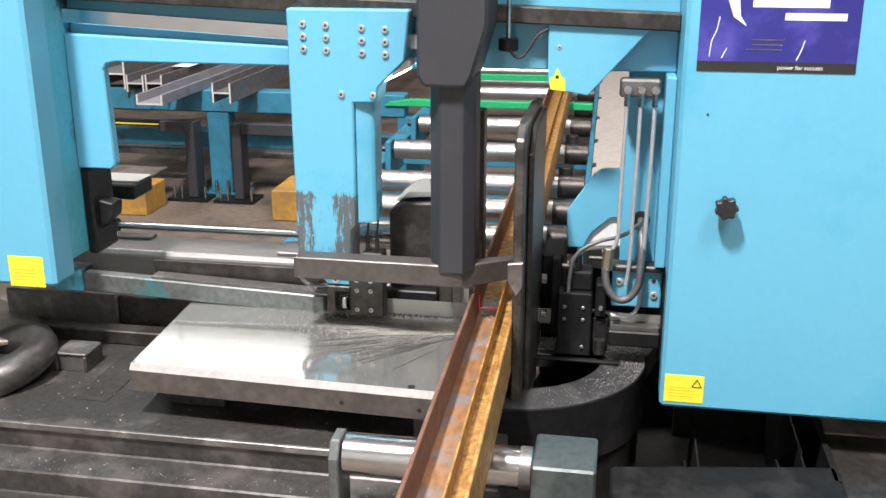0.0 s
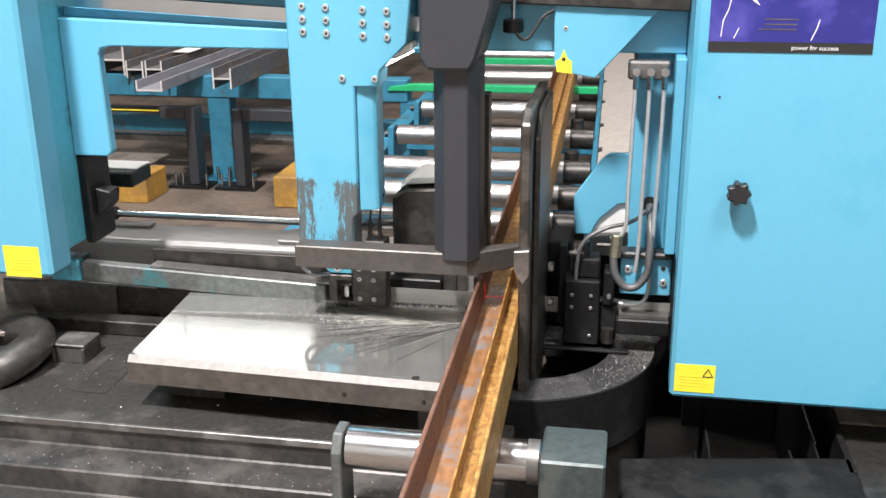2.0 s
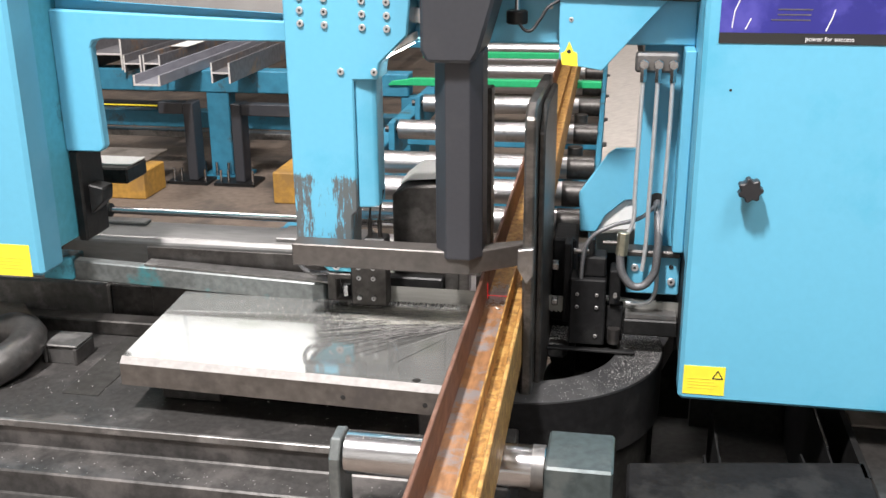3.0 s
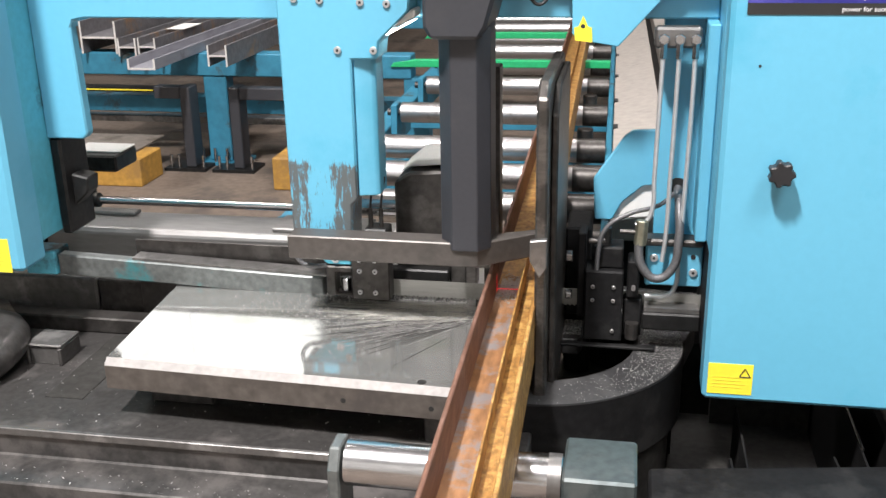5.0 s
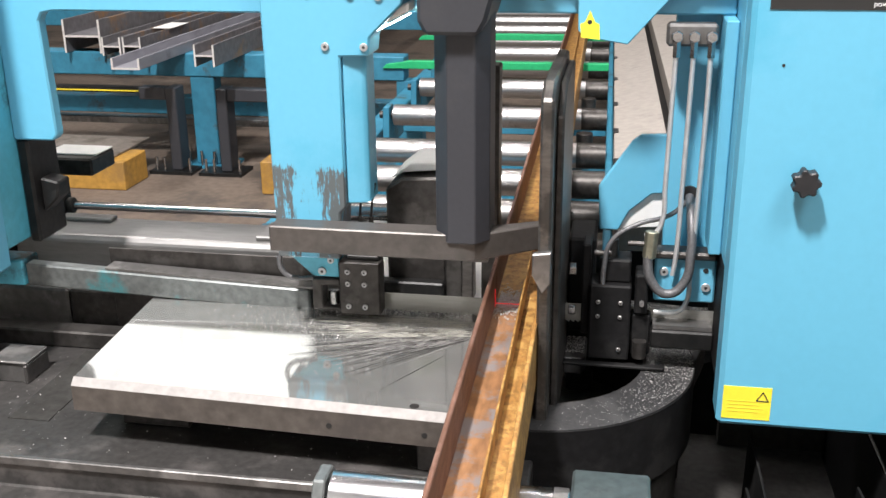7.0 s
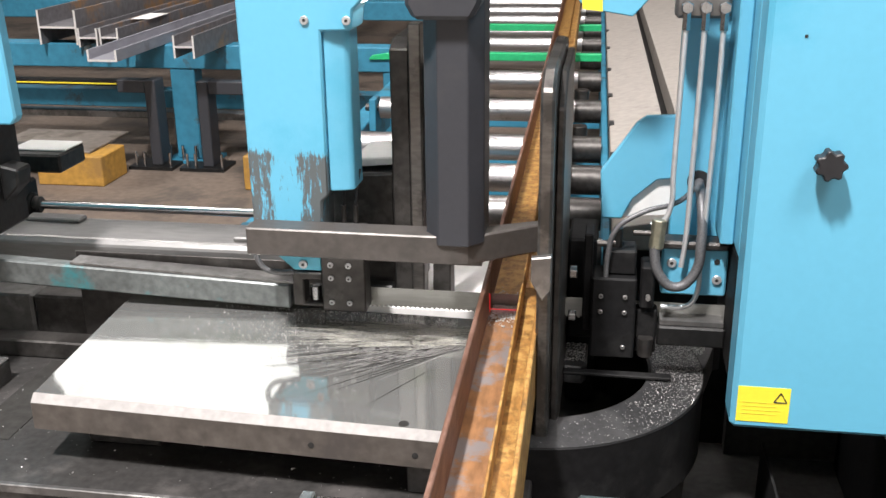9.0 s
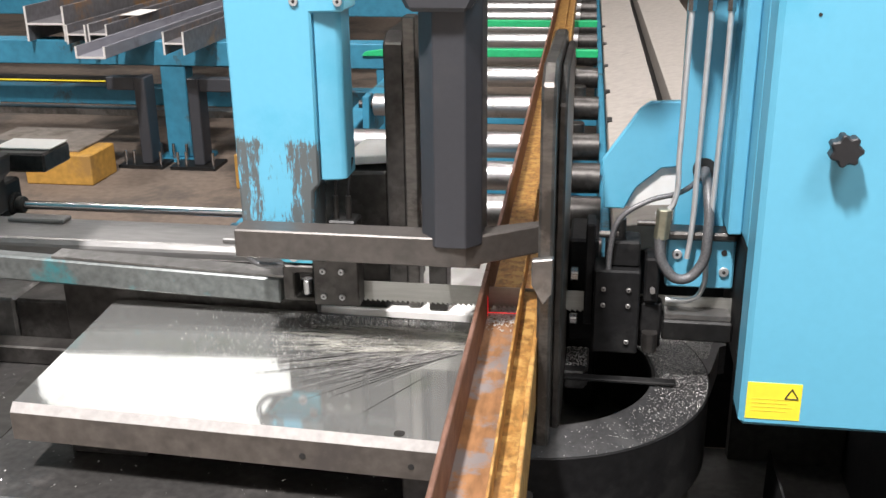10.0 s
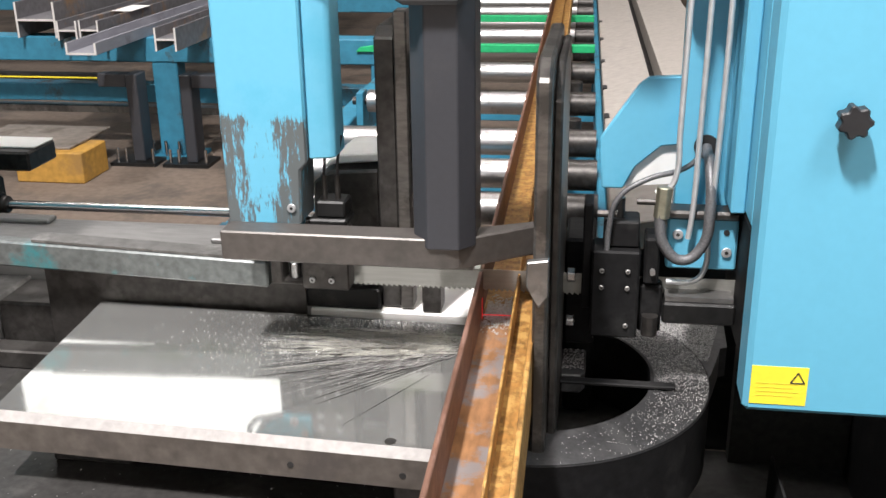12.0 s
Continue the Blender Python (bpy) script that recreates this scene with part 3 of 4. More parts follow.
left = part("left_housing", boxed(-2.1, -1.125, 0.24, 0.35, 0.766, 2.2), TEAL, saw, "bright teal wheel housing with grimy inner side", 0.010)
warning_label(left, -1.262, 0.24, 0.853, 0.106, 0.088, False)
part("inner_side", boxed(-2.1, -1.150, 0.3505, 0.62, 0.80, 2.1), TEAL_DIRTY, left, "grimy inner box", 0.004)

part("crossbeam", boxed(-1.149, 0.535, 0.50, 0.62, 1.365, 1.62), TEAL, saw, "", 0.004)
part("chrome_rail", prismed([(-1.149, 1.470), (-1.149, 1.510), (-0.10, 1.452), (-0.10, 1.412)], "y", 0.466, 0.4995), CHROME, saw, "polished flat rail", 0.002)
part("upper_rail", prismed([(-1.149, 1.535), (-1.149, 1.575), (0.535, 1.518), (0.535, 1.474)], "y", 0.44, 0.4995), DARK, saw, "oily dark upper rail", 0.004)
part("hanging_pillar", prismed([(-1.149, 1.055), (-1.045, 1.055), (-1.032, 1.070), (-1.040, 1.34), (-1.030, 1.358), (-1.00, 1.364), (-0.475, 1.364), (-0.475, 1.415), (-1.149, 1.440)], "y", 0.465, 0.4995), TEAL, saw, "", 0.004)
part("pillar_foot", boxed(-1.149, -1.118, 0.47, 0.60, 0.79, 1.054), BLACK, saw, "oily black pillar foot", 0.006)
part("foot_bracket", prismed([(-1.118, 0.95), (-1.118, 0.86), (-1.075, 0.90), (-1.07, 0.94)], "y", 0.50, 0.56), BLACK, saw, "", 0.004)

# guide column
col = part("guide_column", prismed([(-0.470, 0.812), (-0.475, 1.522), (-0.146, 1.522), (-0.160, 1.392), (-0.232, 1.322), (-0.236, 1.282), (-0.300, 1.280), (-0.300, 0.94), (-0.315, 0.925), (-0.320, 0.812)], "y", 0.40, 0.50), TEAL_WORN, saw, "teal guide column with paint worn to bare metal", 0.004)
part("column_side", prismed([(-0.2995, 0.412), (-0.258, 0.422), (-0.249, 0.432), (-0.249, 0.50), (-0.2995, 0.50)], "z", 0.945, 1.2815), TEAL, col, "", 0.003)
for i in range(3):
    for x in (-0.430, -0.368, -0.272, -0.210):
        socket_bolt(col, x, 0.40, 1.483 - 0.032 * i - (x + 0.43) * 0.05)
for x in (-0.331, -0.245):
    socket_bolt(col, x, 0.40, 1.302)
socket_bolt(col, -0.337, 0.40, 0.848)
lamp = part("work_lamp", prismed([(-0.230, 1.335), (-0.150, 1.375), (-0.150, 1.395), (-0.225, 1.365)], "y", 0.42, 0.49), PAPER, col, "oily white work lamp", 0.004)
part("lens", prismed([(-0.224, 1.3335), (-0.158, 1.3665), (-0.157, 1.3645), (-0.223, 1.3315)], "y", 0.43, 0.48), LAMP_LENS, lamp, "lit lamp lens")

# left guide and its cover arm
guide = part("left_blade_guide", boxed(-0.330, -0.232, 0.415, 0.465, 0.668, 0.800), DARK, saw, "oily black blade guide block", 0.003)
for x in (-0.308, -0.268):
    for z in (0.777, 0.747, 0.690):
        socket_bolt(guide, x, 0.415, z, 0.0065)
part("holder", prismed([(-0.400, 0.672), (-0.400, 0.752), (-0.331, 0.752), (-0.331, 0.735), (-0.375, 0.735), (-0.375, 0.680), (-0.331, 0.680), (-0.331, 0.672)], "y", 0.425, 0.47), DARK, guide, "", 0.003)
part("guide_roller", rodded((-0.353, 0.447, 0.682), (-0.353, 0.447, 0.715), 0.013, 20), STEEL, guide, "bright guide roller", 0.001)
carrier = part("carrier", prismed([(-0.452, 0.811), (-0.442, 0.800), (-0.395, 0.757), (-0.3315, 0.757), (-0.3315, 0.811)], "y", 0.425, 0.47), TEAL_DIRTY, guide, "grimy teal carrier plate", 0.003)
socket_bolt(carrier, -0.372, 0.425, 0.772, 0.010)
socket_bolt(carrier, -0.350, 0.425, 0.800, 0.008)
nozzle = part("nozzle_block", boxed(-0.300, -0.240, 0.44, 0.50, 0.815, 0.850), BLACK, guide, "", 0.004)
for x in (-0.285, -0.258):
    part("nozzle", rodded((x, 0.46, 0.85), (x, 0.46, 0.90), 0.006, 12), DARK, nozzle)
    tube("nozzle_hose", [(x, 0.46, 0.90), (x + 0.004, 0.462, 0.94), (x + 0.01, 0.47, 0.98)], 0.003, RUBBER, nozzle)
part("nozzle_foot", boxed(-0.315, -0.235, 0.43, 0.50, 0.801, 0.815), BLACK, guide, "", 0.004)
tube("guide_hose", [(-0.470, 0.41, 0.815), (-0.468, 0.405, 0.785), (-0.450, 0.405, 0.763), (-0.425, 0.408, 0.757), (-0.395, 0.42, 0.755)], 0.006, HOSE, guide)
arm = part("cover_arm", prismed([(-1.1805, 0.6671), (-1.1805, 0.7262), (-0.4257, 0.6972), (-0.4257, 0.6391)], "y", 0.478, 0.515), TEAL_RUBBED, saw, "grey-green rubbed blade cover arm", 0.004)
part("end_block", boxed(-1.2738, -1.1816, 0.468, 0.545, 0.6682, 0.7356), TEAL_DIRTY, arm, "", 0.004)
part("cover_strip", prismed([(-0.9628, 0.7195), (-0.9628, 0.7247), (-0.4029, 0.7029), (-0.4029, 0.6977)], "y", 0.484, 0.535), GREY, arm, "bright strip along the arm")

# blade with teeth
bm = bmesh.new()
TOP, ROOT, TIP, PITCH = 0.705, 0.6635, 0.658, 0.011
pts = [(-0.24, TOP)]
x = -0.24
while x < 0.26:
    pts += [(x, ROOT), (x + PITCH * 0.75, TIP)]
    x += PITCH
pts += [(x, ROOT), (x, TOP)]
prism(bm, pts, "y", 0.474, 0.4755)
blade = part("blade", bm, BLADE, saw, "toothed bright steel saw band")
part("band", boxed(-0.40, -0.2402, 0.474, 0.4755, 0.6635, 0.705), BLADE, blade)
part("band", boxed(x + 0.0005, 0.54, 0.474, 0.4755, 0.6635, 0.705), BLADE, blade)

# right guide, bracket, pipes and hoses
rg = part("right_blade_guide", boxed(0.255, 0.348, 0.42, 0.50, 0.592, 0.775), RING, saw, "oily black blade guide block", 0.004)
for px, pz in ((0.275, 0.735), (0.325, 0.735), (0.275, 0.70), (0.325, 0.70), (0.325, 0.62)):
    socket_bolt(rg, px, 0.42, pz, 0.0048, -1, GREY)
part("valve_body", boxed(0.275, 0.345, 0.44, 0.51, 0.776, 0.83), RING, rg, "", 0.004)
part("valve_port", rodded((0.305, 0.47, 0.83), (0.305, 0.47, 0.87), 0.010, 16), BLACK, rg)
part("support_arm", boxed(0.395, 0.534, 0.42, 0.50, 0.628, 0.672), BLACK, rg, "", 0.004)
part("bright_key", boxed(0.400, 0.53, 0.43, 0.48, 0.6725, 0.682), GREY, rg)
part("link", boxed(0.3485, 0.3945, 0.44, 0.49, 0.60, 0.70), RING, rg, "", 0.004)
part("elbow_fitting", rodded((0.262, 0.44, 0.845), (0.300, 0.44, 0.845), 0.007, 10), DARK, rg)
part("elbow_fitting", rodded((0.335, 0.43, 0.875), (0.375, 0.43, 0.875), 0.006, 10), DARK, rg)
part("side_clamp", boxed(0.356, 0.385, 0.43, 0.50, 0.705, 0.80), RING, rg, "", 0.004)
part("pin", rodded((0.372, 0.415, 0.735), (0.372, 0.43, 0.735), 0.005, 14), GREY, rg)
part("pin", rodded((0.372, 0.43, 0.60), (0.372, 0.43, 0.64), 0.016, 18), DARK, rg)
part("side_plate", boxed(0.236, 0.2545, 0.45, 0.52, 0.64, 0.86), RING, rg, "", 0.003)
back = part("back_sheet", boxed(0.415, 0.535, 0.55, 0.60, 0.70, 1.364), TEAL, saw, "teal back sheet behind the pipes", 0.003)
part("port", rodded((0.468, 0.545, 0.955), (0.468, 0.552, 0.955), 0.024, 24), INK, back)
part("side_lip", boxed(0.508, 0.5345, 0.42, 0.549, 0.86, 1.364), TEAL, saw, "teal upright lip beside the pipes", 0.003)
br = part("guide_bracket", boxed(0.398, 0.532, 0.46, 0.50, 0.730, 0.835), TEAL, saw, "teal bracket with cap screws", 0.004)
part("clamp_strip", boxed(0.385, 0.532, 0.445, 0.50, 0.8355, 0.853), DARK, br, "", 0.005)
socket_bolt(br, 0.418, 0.46, 0.802, 0.010)
socket_bolt(br, 0.512, 0.46, 0.768, 0.010)
part("hole", rodded((0.510, 0.4585, 0.808), (0.510, 0.461, 0.808), 0.006, 12), INK, br)
mani = part("pipe_manifold", boxed(0.392, 0.497, 0.455, 0.50, 1.305, 1.352), GREY, saw, "grey pipe manifold with three fittings", 0.006)
for i, px in enumerate((0.413, 0.448, 0.483)):
    fitting = part("fitting", rodded((px, 0.430, 1.328), (px, 0.4545, 1.328), 0.013, 6), STEEL, mani, "", 0.002)
    part("nut", rodded((px, 0.442, 1.285), (px, 0.442, 1.318), 0.0085, 6), STEEL, fitting)
tube("pipe", [(0.413, 0.442, 1.30), (0.411, 0.442, 1.20), (0.408, 0.442, 1.00), (0.407, 0.442, 0.93), (0.395, 0.442, 0.90), (0.37, 0.44, 0.89)], 0.0056, PIPE, mani, "bright bent pipe")
tube("pipe", [(0.448, 0.442, 1.30), (0.447, 0.442, 1.20), (0.444, 0.442, 1.00), (0.441, 0.442, 0.85), (0.436, 0.442, 0.80)], 0.0056, PIPE, mani, "bright bent pipe")
tube("pipe", [(0.483, 0.442, 1.30), (0.483, 0.442, 1.20), (0.480, 0.442, 1.00), (0.474, 0.442, 0.80), (0.470, 0.442, 0.735), (0.455, 0.44, 0.715), (0.40, 0.44, 0.71)], 0.0056, PIPE, mani, "bright bent pipe")
tube("hose", [(0.468, 0.54, 0.955), (0.470, 0.47, 0.935), (0.472, 0.43, 0.86), (0.460, 0.42, 0.79), (0.425, 0.415, 0.765), (0.392, 0.415, 0.79), (0.380, 0.42, 0.835), (0.382, 0.425, 0.87)], 0.0105, HOSE, br, "grey braided hose")
part("coupling", rodded((0.382, 0.425, 0.845), (0.386, 0.43, 0.905), 0.016, 6), BRASS, br, "brass hose coupling", 0.002)
tube("hose", [(0.468, 0.54, 0.950), (0.42, 0.47, 0.93), (0.35, 0.44, 0.915), (0.30, 0.43, 0.88), (0.285, 0.43, 0.82), (0.283, 0.43, 0.77)], 0.0055, HOSE, br, "grey braided hose")

# gusset with laser label, teal guard
gus = part("gusset", prismed([(0.205, 1.496), (0.208, 1.335), (0.225, 1.322), (0.312, 1.308), (0.455, 1.470), (0.475, 1.496)], "y", 0.452, 0.472), TEAL, saw, "teal gusset plate", 0.002)
laser = part("laser_label", prismed([(0.215, 1.322), (0.212, 1.350), (0.222, 1.354), (0.232, 1.378), (0.243, 1.354), (0.252, 1.350), (0.254, 1.318)], "y", 0.4495, 0.4515), YELLOW, gus, "yellow laser warning label")
part("mark", rodded((0.232, 0.449, 1.354), (0.232, 0.4494, 1.354), 0.005, 12), INK, laser)
for px, pz in ((0.235, 1.43), (0.185, 1.46)):
    socket_bolt(gus, px, 0.455, pz, 0.006)
gland = part("sensor", rodded((0.105, 0.44, 1.42), (0.105, 0.44, 1.452), 0.026, 24), BLACK, saw, "black sensor with a cable", 0.003)
part("stem", rodded((0.105, 0.44, 1.452), (0.105, 0.44, 1.56), 0.006, 12), STEEL, gland)
tube("cable", [(0.11, 0.42, 1.425), (0.135, 0.42, 1.405), (0.16, 0.43, 1.43), (0.18, 0.44, 1.46), (0.205, 0.45, 1.475)], 0.004, RUBBER, gland)
part("guard", prismed([(0.268, 0.848), (0.262, 0.955), (0.335, 1.065), (0.355, 1.080), (0.432, 1.084), (0.432, 0.945), (0.385, 0.940), (0.335, 0.895), (0.312, 0.848)], "y", 0.60, 0.62), TEAL, saw, "teal chamfered guard plate", 0.003)
# Sheet made pale to carry the light falling on it.
part("guard_sheet", prismed([(0.312, 0.85), (0.337, 0.894), (0.387, 0.938), (0.434, 0.944), (0.434, 0.86)], "y", 0.612, 0.619), BRIGHT_PLATE, saw, "sheet under the guard, coloured pale for the light on it")

# ---- infeed roller conveyor ----
conv = thing("roller_conveyor", "infeed roller conveyor with bright rollers and teal frame", "conveyor", (0, 0, 0))
swung(conv, 1.0, 0.15, 1.0)
for y in (1.09, 1.466, 1.846, 2.27, 2.95, 3.66, 4.30, 4.85, 5.4, 5.95, 6.5, 7.05, 7.7, 8.4, 9.1, 9.8, 10.6, 11.4):
    r = 0.05
    rl = part("roller", rodded((-0.73, y, 0.60), (0.27, y, 0.60), r, 32), ROLLER, conv, "", 0.002)
    part("shaft", rodded((-0.80, y, 0.60), (-0.731, y, 0.60), 0.018, 14), DARK, rl)
    # Thin dark cylinder makes the roller's right end darker.
    part("sleeve", rodded((0.155, y, 0.60), (0.271, y, 0.60), r + 0.0015, 28), DARK, rl, "darker right end of the roller")
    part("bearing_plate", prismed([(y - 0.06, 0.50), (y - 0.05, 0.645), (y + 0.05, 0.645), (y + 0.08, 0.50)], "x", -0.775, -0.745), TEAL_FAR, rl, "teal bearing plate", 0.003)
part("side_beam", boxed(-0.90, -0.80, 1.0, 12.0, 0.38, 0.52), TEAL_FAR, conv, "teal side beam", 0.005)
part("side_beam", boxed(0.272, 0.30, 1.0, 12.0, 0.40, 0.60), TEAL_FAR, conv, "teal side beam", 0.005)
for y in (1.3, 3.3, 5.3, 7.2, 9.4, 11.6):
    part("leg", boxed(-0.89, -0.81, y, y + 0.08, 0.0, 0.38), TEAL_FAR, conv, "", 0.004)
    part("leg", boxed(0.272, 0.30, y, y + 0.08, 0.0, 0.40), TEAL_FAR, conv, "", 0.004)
for y in (4.02, 5.18):
    part("slide_bar", prismed([(-1.02, 0.635), (-1.0, 0.66), (-0.86, 0.68), (0.272, 0.68), (0.272, 0.64)], "y", y, y + 0.05), GREEN, conv, "green plastic slide bar", 0.003)
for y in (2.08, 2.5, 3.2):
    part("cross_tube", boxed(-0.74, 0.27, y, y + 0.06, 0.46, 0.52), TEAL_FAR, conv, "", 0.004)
for y in (2.50, 3.25):
    part("stop_block", rodded((0.18, y, 0.52), (0.18, y, 0.64), 0.035, 20), DARK, conv, "", 0.003)
wallp = part("guide_wall", prismed([(0.302, 0.60), (0.302, 0.665), (0.505, 0.70), (0.505, 0.60)], "y", 1.15, 12.0), WALLPLATE, conv, "pale slotted guide plate", 0.003)
for y in (1.9, 2.4, 2.95, 3.6, 4.3, 5.0):
    part("slot", boxed(0.300, 0.320, y, y + 0.07, 0.64, 0.6705), INK, wallp)
part("guide_wall", prismed([(0.56, 0.60), (0.56, 0.70), (0.83, 0.74), (0.83, 0.60)], "y", 1.3, 12.0), WALLPLATE, conv, "pale guide plate", 0.003)
part("guide_base", boxed(0.302, 0.83, 1.15, 12.0, 0.0, 0.598), BLACK, conv)

# ---- cross transfer with stock ----
trans = thing("cross_transfer", "teal cross transfer table with black stop brackets", "transfer table", (0, 0, 0))
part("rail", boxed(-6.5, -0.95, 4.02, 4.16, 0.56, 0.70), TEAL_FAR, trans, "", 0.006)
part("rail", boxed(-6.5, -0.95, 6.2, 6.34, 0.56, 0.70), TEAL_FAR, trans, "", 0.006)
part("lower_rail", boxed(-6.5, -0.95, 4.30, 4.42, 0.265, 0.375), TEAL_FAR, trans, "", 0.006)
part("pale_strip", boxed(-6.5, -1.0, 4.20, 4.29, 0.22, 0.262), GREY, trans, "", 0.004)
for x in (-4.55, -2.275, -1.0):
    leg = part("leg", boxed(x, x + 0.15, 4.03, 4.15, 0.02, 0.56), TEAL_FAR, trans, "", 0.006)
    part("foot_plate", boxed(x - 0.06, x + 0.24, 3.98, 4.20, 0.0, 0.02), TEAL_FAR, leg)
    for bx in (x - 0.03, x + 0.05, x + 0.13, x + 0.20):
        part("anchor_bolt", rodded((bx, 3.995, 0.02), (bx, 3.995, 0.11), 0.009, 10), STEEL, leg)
part("cable_duct", boxed(-4.6, -2.455, 3.96, 4.01, 0.465, 0.50), BLACK, trans, "", 0.003)
part("yellow_edge", boxed(-4.6, -2.58, 3.953, 3.9595, 0.475, 0.482), YELLOW, trans, "yellow edge strip")
for sgn, x in ((-1, -2.365), (1, -2.05)):
    stop = part("stop_bracket", boxed(x, x + 0.065, 3.86, 3.99, 0.02, 0.52), ANTHRACITE, trans, "black stop bracket", 0.006)
    a, b = (x - 0.17, x - 0.001) if sgn < 0 else (x + 0.066, x + 0.46)
    part("arm", boxed(a, b, 3.87, 3.95, 0.445, 0.519), ANTHRACITE, stop, "", 0.005)
    part("foot_plate", boxed(x - 0.13, x + 0.14, 3.82, 4.02, 0.0, 0.0195), BLACK, stop)
    for bx in (x - 0.09, x - 0.04, x + 0.12):
        part("anchor_bolt", rodded((bx, 3.85, 0.02), (bx, 3.85, 0.10), 0.008, 10), STEEL, stop)


def stock_h(x0, x1, y0, z0, z1, t, label):
    ob = thing("stock_beam", label, "steel beam", (0, 0, 0), "stock on the transfer")
    part("flange", boxed(x0, x0 + t, y0, 9.5, z0, z1), STOCK, ob, "", 0.002)
    part("flange", boxed(x1 - t, x1, y0, 9.5, z0, z1), STOCK, ob, "", 0.002)
    part("web", boxed(x0 + t, x1 - t, y0, 9.5, (z0 + z1) / 2 - t / 2, (z0 + z1) / 2 + t / 2), STOCK, ob)
    bm = bmesh.new()
    box(bm, x0, x0 + t, y0 - 0.002, y0 - 0.0005, z0, z1)
    box(bm, x1 - t, x1, y0 - 0.002, y0 - 0.0005, z0, z1)
    box(bm, x0 + t, x1 - t, y0 - 0.002, y0 - 0.0005, (z0 + z1) / 2 - t / 2, (z0 + z1) / 2 + t / 2)
    part("cut_end", bm, STOCK_CUT, ob, "bright sawn end")
    return ob


stock_h(-2.028, -1.91, 3.56, 0.701, 0.821, 0.010, "rusty rolled steel H-beam with a bright sawn end")
stock_h(-2.734, -2.616, 3.87, 0.701, 0.809, 0.010, "grey rolled steel H-beam with a bright sawn end")
stock_h(-2.614, -2.499, 3.89, 0.701, 0.809, 0.010, "grey rolled steel H-beam with a bright sawn end")
stock_h(-3.02, -2.78, 3.95, 0.701, 0.90, 0.012, "wide brown rolled steel H-beam")
chan = thing("stock_channel", "grey rolled steel channel with a bright sawn end", "steel channel", (0, 0, 0), "stock on the transfer")
part("flange", boxed(-2.449, -2.438, 3.42, 9.5, 0.701, 0.763), STOCK_GREY, chan, "", 0.002)
part("flange", boxed(-2.294, -2.283, 3.42, 9.5, 0.701, 0.763), STOCK_GREY, chan, "", 0.002)
part("web", boxed(-2.438, -2.294, 3.42, 9.5, 0.701, 0.712), STOCK_GREY, chan)
bm = bmesh.new()
box(bm, -2.449, -2.438, 3.418, 3.4195, 0.701, 0.763)
box(bm, -2.294, -2.283, 3.418, 3.4195, 0.701, 0.763)
box(bm, -2.438, -2.294, 3.418, 3.4195, 0.701, 0.712)
part("cut_end", bm, STOCK_CUT, chan, "bright sawn end")
solid("paper_tag", boxed(-2.60, -2.48, 4.28, 4.55, 0.8095, 0.8115), PAPER, "small white paper tag on a beam", "paper tag")
skid = thing("timber_skid", "ochre timber skid carrying a stained steel plate", "skid", (0, 0, 0), "skids on the floor")
part("timber", boxed(-2.86, -2.47, 3.46, 3.75, 0.0, 0.17), OCHRE, skid, "", 0.006)
part("plate", boxed(-3.2, -2.56, 3.52, 4.0, 0.171, 0.185), BARE, skid, "stained steel plate", 0.003)
skid = thing("timber_skid", "ochre timber skid standing on the concrete floor", "skid", (0, 0, 0), "skids on the floor")
part("timber", boxed(-1.67, -1.42, 3.5, 3.9, 0.0, 0.19), OCHRE, skid, "", 0.006)


# ---- chips ----
def chips(name, label, n, place, size=0.004, seed=1):
    """Many small curled flakes lying on a surface."""
    rng = random.Random(seed)
    verts, faces = [], []
    for _ in range(n):
        x, y, z = place(rng)
        s, a = size * rng.uniform(0.4, 1.3), rng.uniform(0, 6.28)
        tilt = rng.uniform(-0.6, 0.6)
        k = len(verts)
        for u, v, w in ((-1, -0.4, 0), (1, -0.4, tilt), (1, 0.4, tilt + 0.2), (-1, 0.4, 0.2), (0, 0, 0.9)):
            verts.append((x + s * (u * math.cos(a) - v * math.sin(a)), y + s * (u * math.sin(a) + v * math.cos(a)), z + s * (w + 0.6)))
        faces += [(k, k + 1, k + 4), (k + 1, k + 2, k + 4), (k + 2, k + 3, k + 4), (k + 3, k, k + 4)]
    data = bpy.data.meshes.new(name)
    data.from_pydata(verts, [], faces)
    data.materials.append(CHIPS)
    return tagged(new(name, data), label, "chips", "", "stuff")


def on_deck(rng):
    while True:
        x, y = rng.uniform(0.25, 0.555), rng.uniform(0.56, 0.82)
        if math.hypot(x - CX, y - CY) > RO and x < 0.50 + 0.2 * (y - 0.52):
            return x, y, 0.570


def on_ring(rng):
    a, r = radians(70 - abs(rng.gauss(0, 50))), RI + 0.01 + (RO - RI - 0.013) * rng.random() ** 0.8
    return CX + r * math.cos(a), CY + r * math.sin(a), 0.5708


def on_foot(rng):
    return rng.uniform(0.202, 0.262), rng.uniform(0.625, 0.755), 0.5805 + 0.012 * rng.random() ** 2


def on_lug(rng):
    return rng.uniform(0.202, 0.246), rng.uniform(0.485, 0.58), 0.5725


def on_web(rng):
    return rng.uniform(0.042, 0.108), YCUT + rng.gauss(-0.01, 0.035), 0.7005


def on_bed(rng):
    return rng.uniform(-1.6, 0.0), rng.uniform(-0.04, 0.45), 0.501


def on_ledge(rng):
    return rng.uniform(-1.6, 0.1), rng.uniform(-0.15, -0.065), 0.428


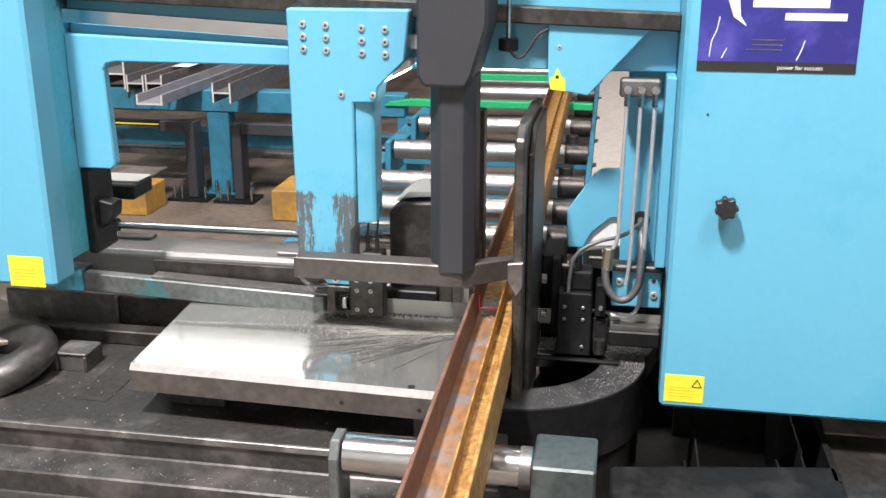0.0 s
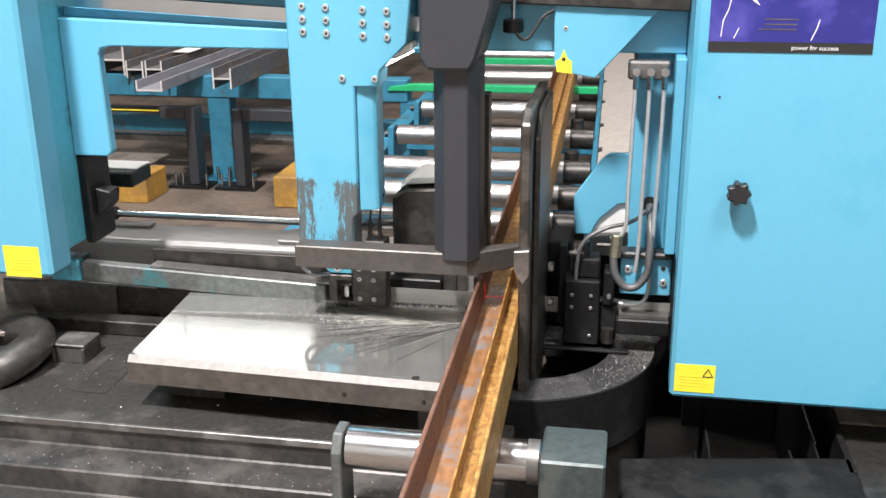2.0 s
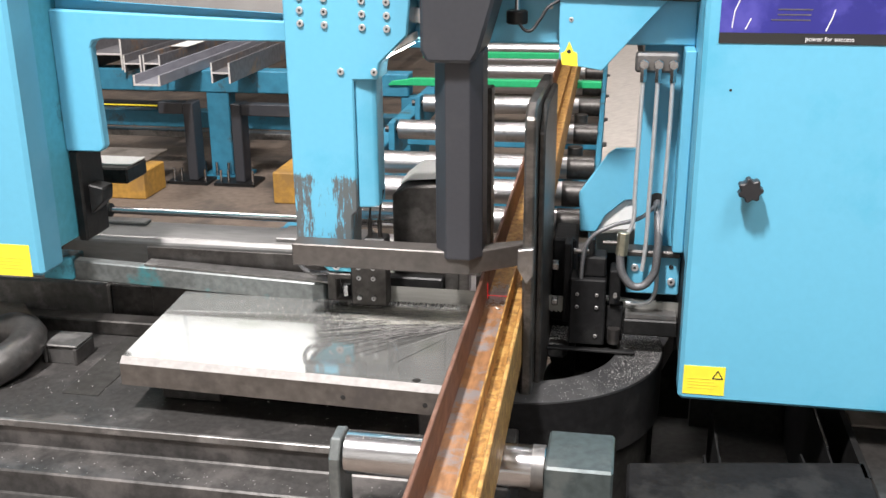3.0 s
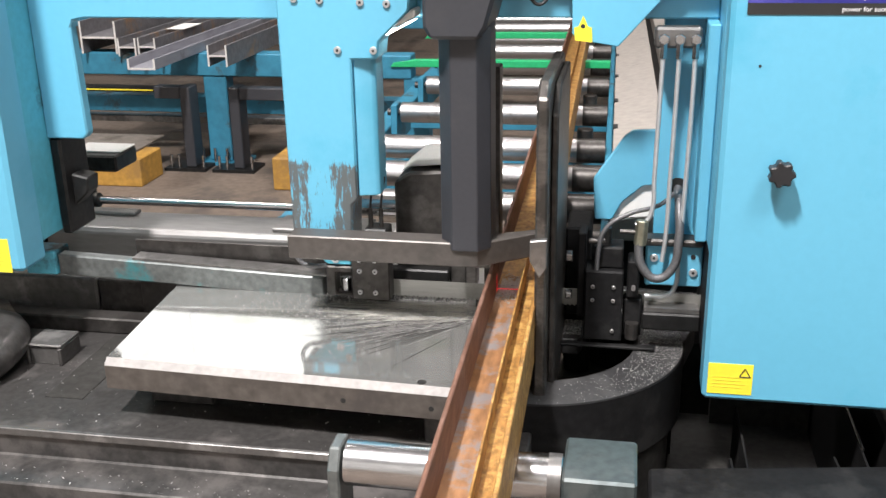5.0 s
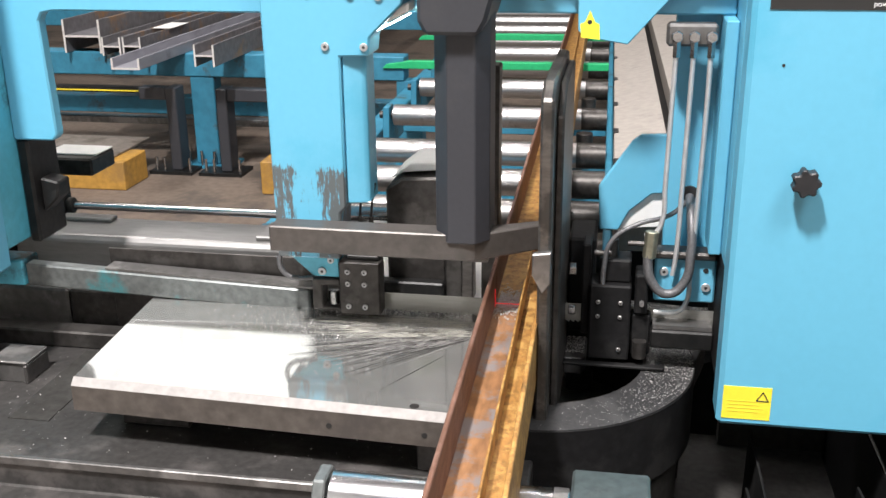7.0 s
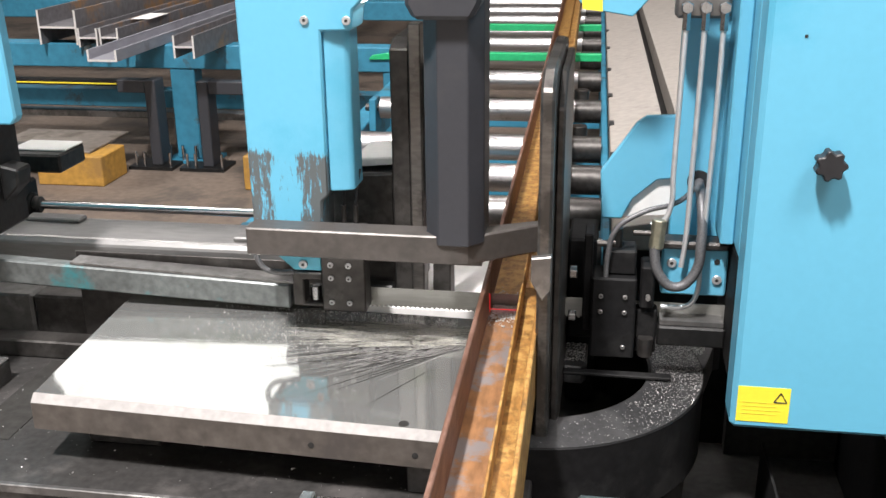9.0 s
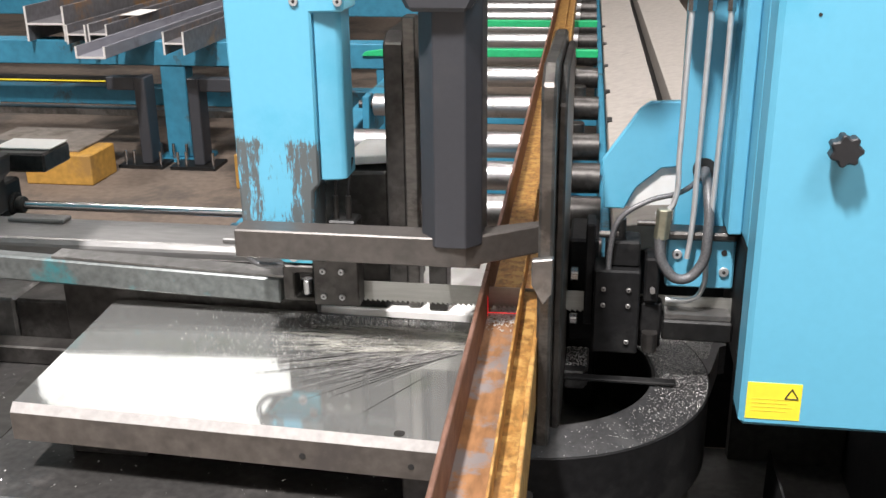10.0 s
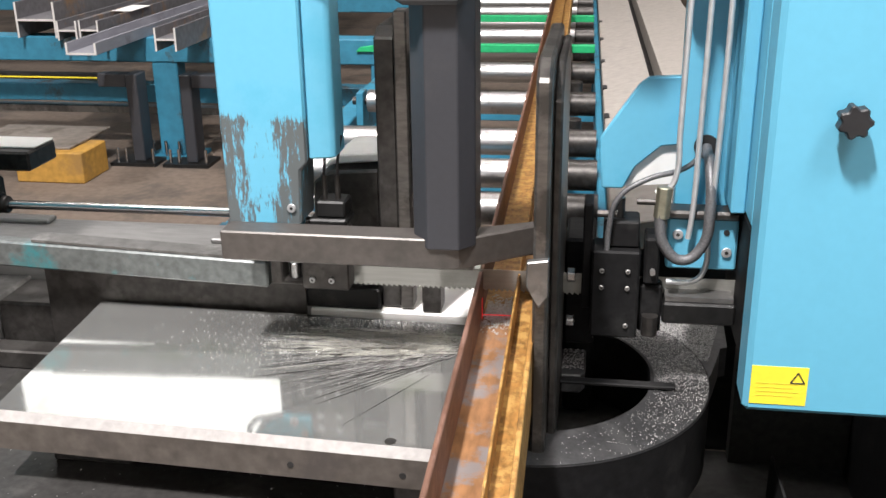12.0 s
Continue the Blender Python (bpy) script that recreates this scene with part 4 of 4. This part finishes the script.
def on_table(rng):
    a, r = math.radians(rng.gauss(192, 14)), 0.05 + abs(rng.gauss(0.18, 0.16))
    return max(-0.8, min(0.015, 0.01 + r * math.cos(a))), max(0.03, min(0.505, 0.475 + r * math.sin(a))), 0.6505


chips("steel_chips", "heap of bright steel chips on the deck plate", 7000, on_deck, 0.0012, 1)
chips("steel_chips", "bright steel chips on the turntable ring", 7500, on_ring, 0.0011, 2)
chips("steel_chips", "heap of bright chips behind the jaw", 1800, on_foot, 0.0022, 7)
chips("steel_chips", "bright chips on the lug behind the jaw", 350, on_lug, 0.0018, 8)
chips("steel_chips", "fresh bright chips in the beam at the cut", 1100, on_web, 0.003, 3)
chips("steel_chips", "stray bright chips on the machine bed", 450, on_bed, 0.0017, 4)
chips("steel_chips", "stray bright chips along the bed ledge", 300, on_ledge, 0.0017, 5)
chips("steel_chips", "fine chips sprayed over the table plate", 2600, on_table, 0.0014, 6)


def streaks():
    """Oily chip tracks that fan out over the table from the cut, plus pale streaks painting light."""
    rng = random.Random(11)
    for name, label, n, material, lift, middle, spread in (("oil_streaks", "dark oily chip tracks fanned over the table plate", 240, OIL, 0.6506, 197, 13), ("bright_streaks", "bright dry chip tracks fanned over the table plate", 200, CHIPS, 0.6509, 194, 13), ("bright_streaks", "pale streaks painting the bright light beside the saw band", 170, BAND_LIGHT, 0.6512, 184, 5)):
        verts, faces = [], []
        for _ in range(n):
            a = math.radians(rng.gauss(middle, spread))
            r0, length, w = rng.uniform(0.02, 0.16), rng.uniform(0.05, 0.32), rng.uniform(0.0006, 0.0015)
            ox, oy = 0.03 + rng.uniform(-0.01, 0.01), 0.43 + rng.uniform(-0.06, 0.03)
            k = len(verts)
            for step, half in ((0, w * 0.3), (0.5, w), (1, w * 0.2)):
                r = r0 + length * step
                x, y = ox + r * math.cos(a), oy + r * math.sin(a)
                for sgn in (-1, 1):
                    verts.append((min(0.015, x - sgn * half * math.sin(a)), max(0.035, min(0.468, y + sgn * half * math.cos(a))), lift))
            faces += [(k, k + 1, k + 3, k + 2), (k + 2, k + 3, k + 5, k + 4)]
        data = bpy.data.meshes.new(name)
        data.from_pydata(verts, [], faces)
        data.materials.append(material)
        tagged(new(name, data), label, "chip tracks", "", "stuff")


streaks()


# ---- what moves ----
def motions():
    rise = [(0, 0), (7.3, 0), (7.7, 0.002), (8.2, 0.0108), (9, 0.0257), (9.5, 0.035), (10, 0.0473), (10.5, 0.0578), (11, 0.0676), (11.5, 0.0775), (12, 0.0889)]
    walk(saw, [(t, pose(0, 0, z)) for t, z in rise])
    walk(clamp, [(t, pose(0, 0, z)) for t, z in ((0, 0.010), (6.0, 0.010), (6.1, 0.016), (6.3, 0.040), (6.5, 0.049), (6.8, 0.055), (7.2, 0.056), (12.0, 0.054))])
    walk(vise, [(t, pose(x, 0, 0)) for t, x in ((0, 0), (7.2, 0), (7.5, -0.02), (8.3, -0.085), (8.7, -0.096), (12.0, -0.096))])


motions()
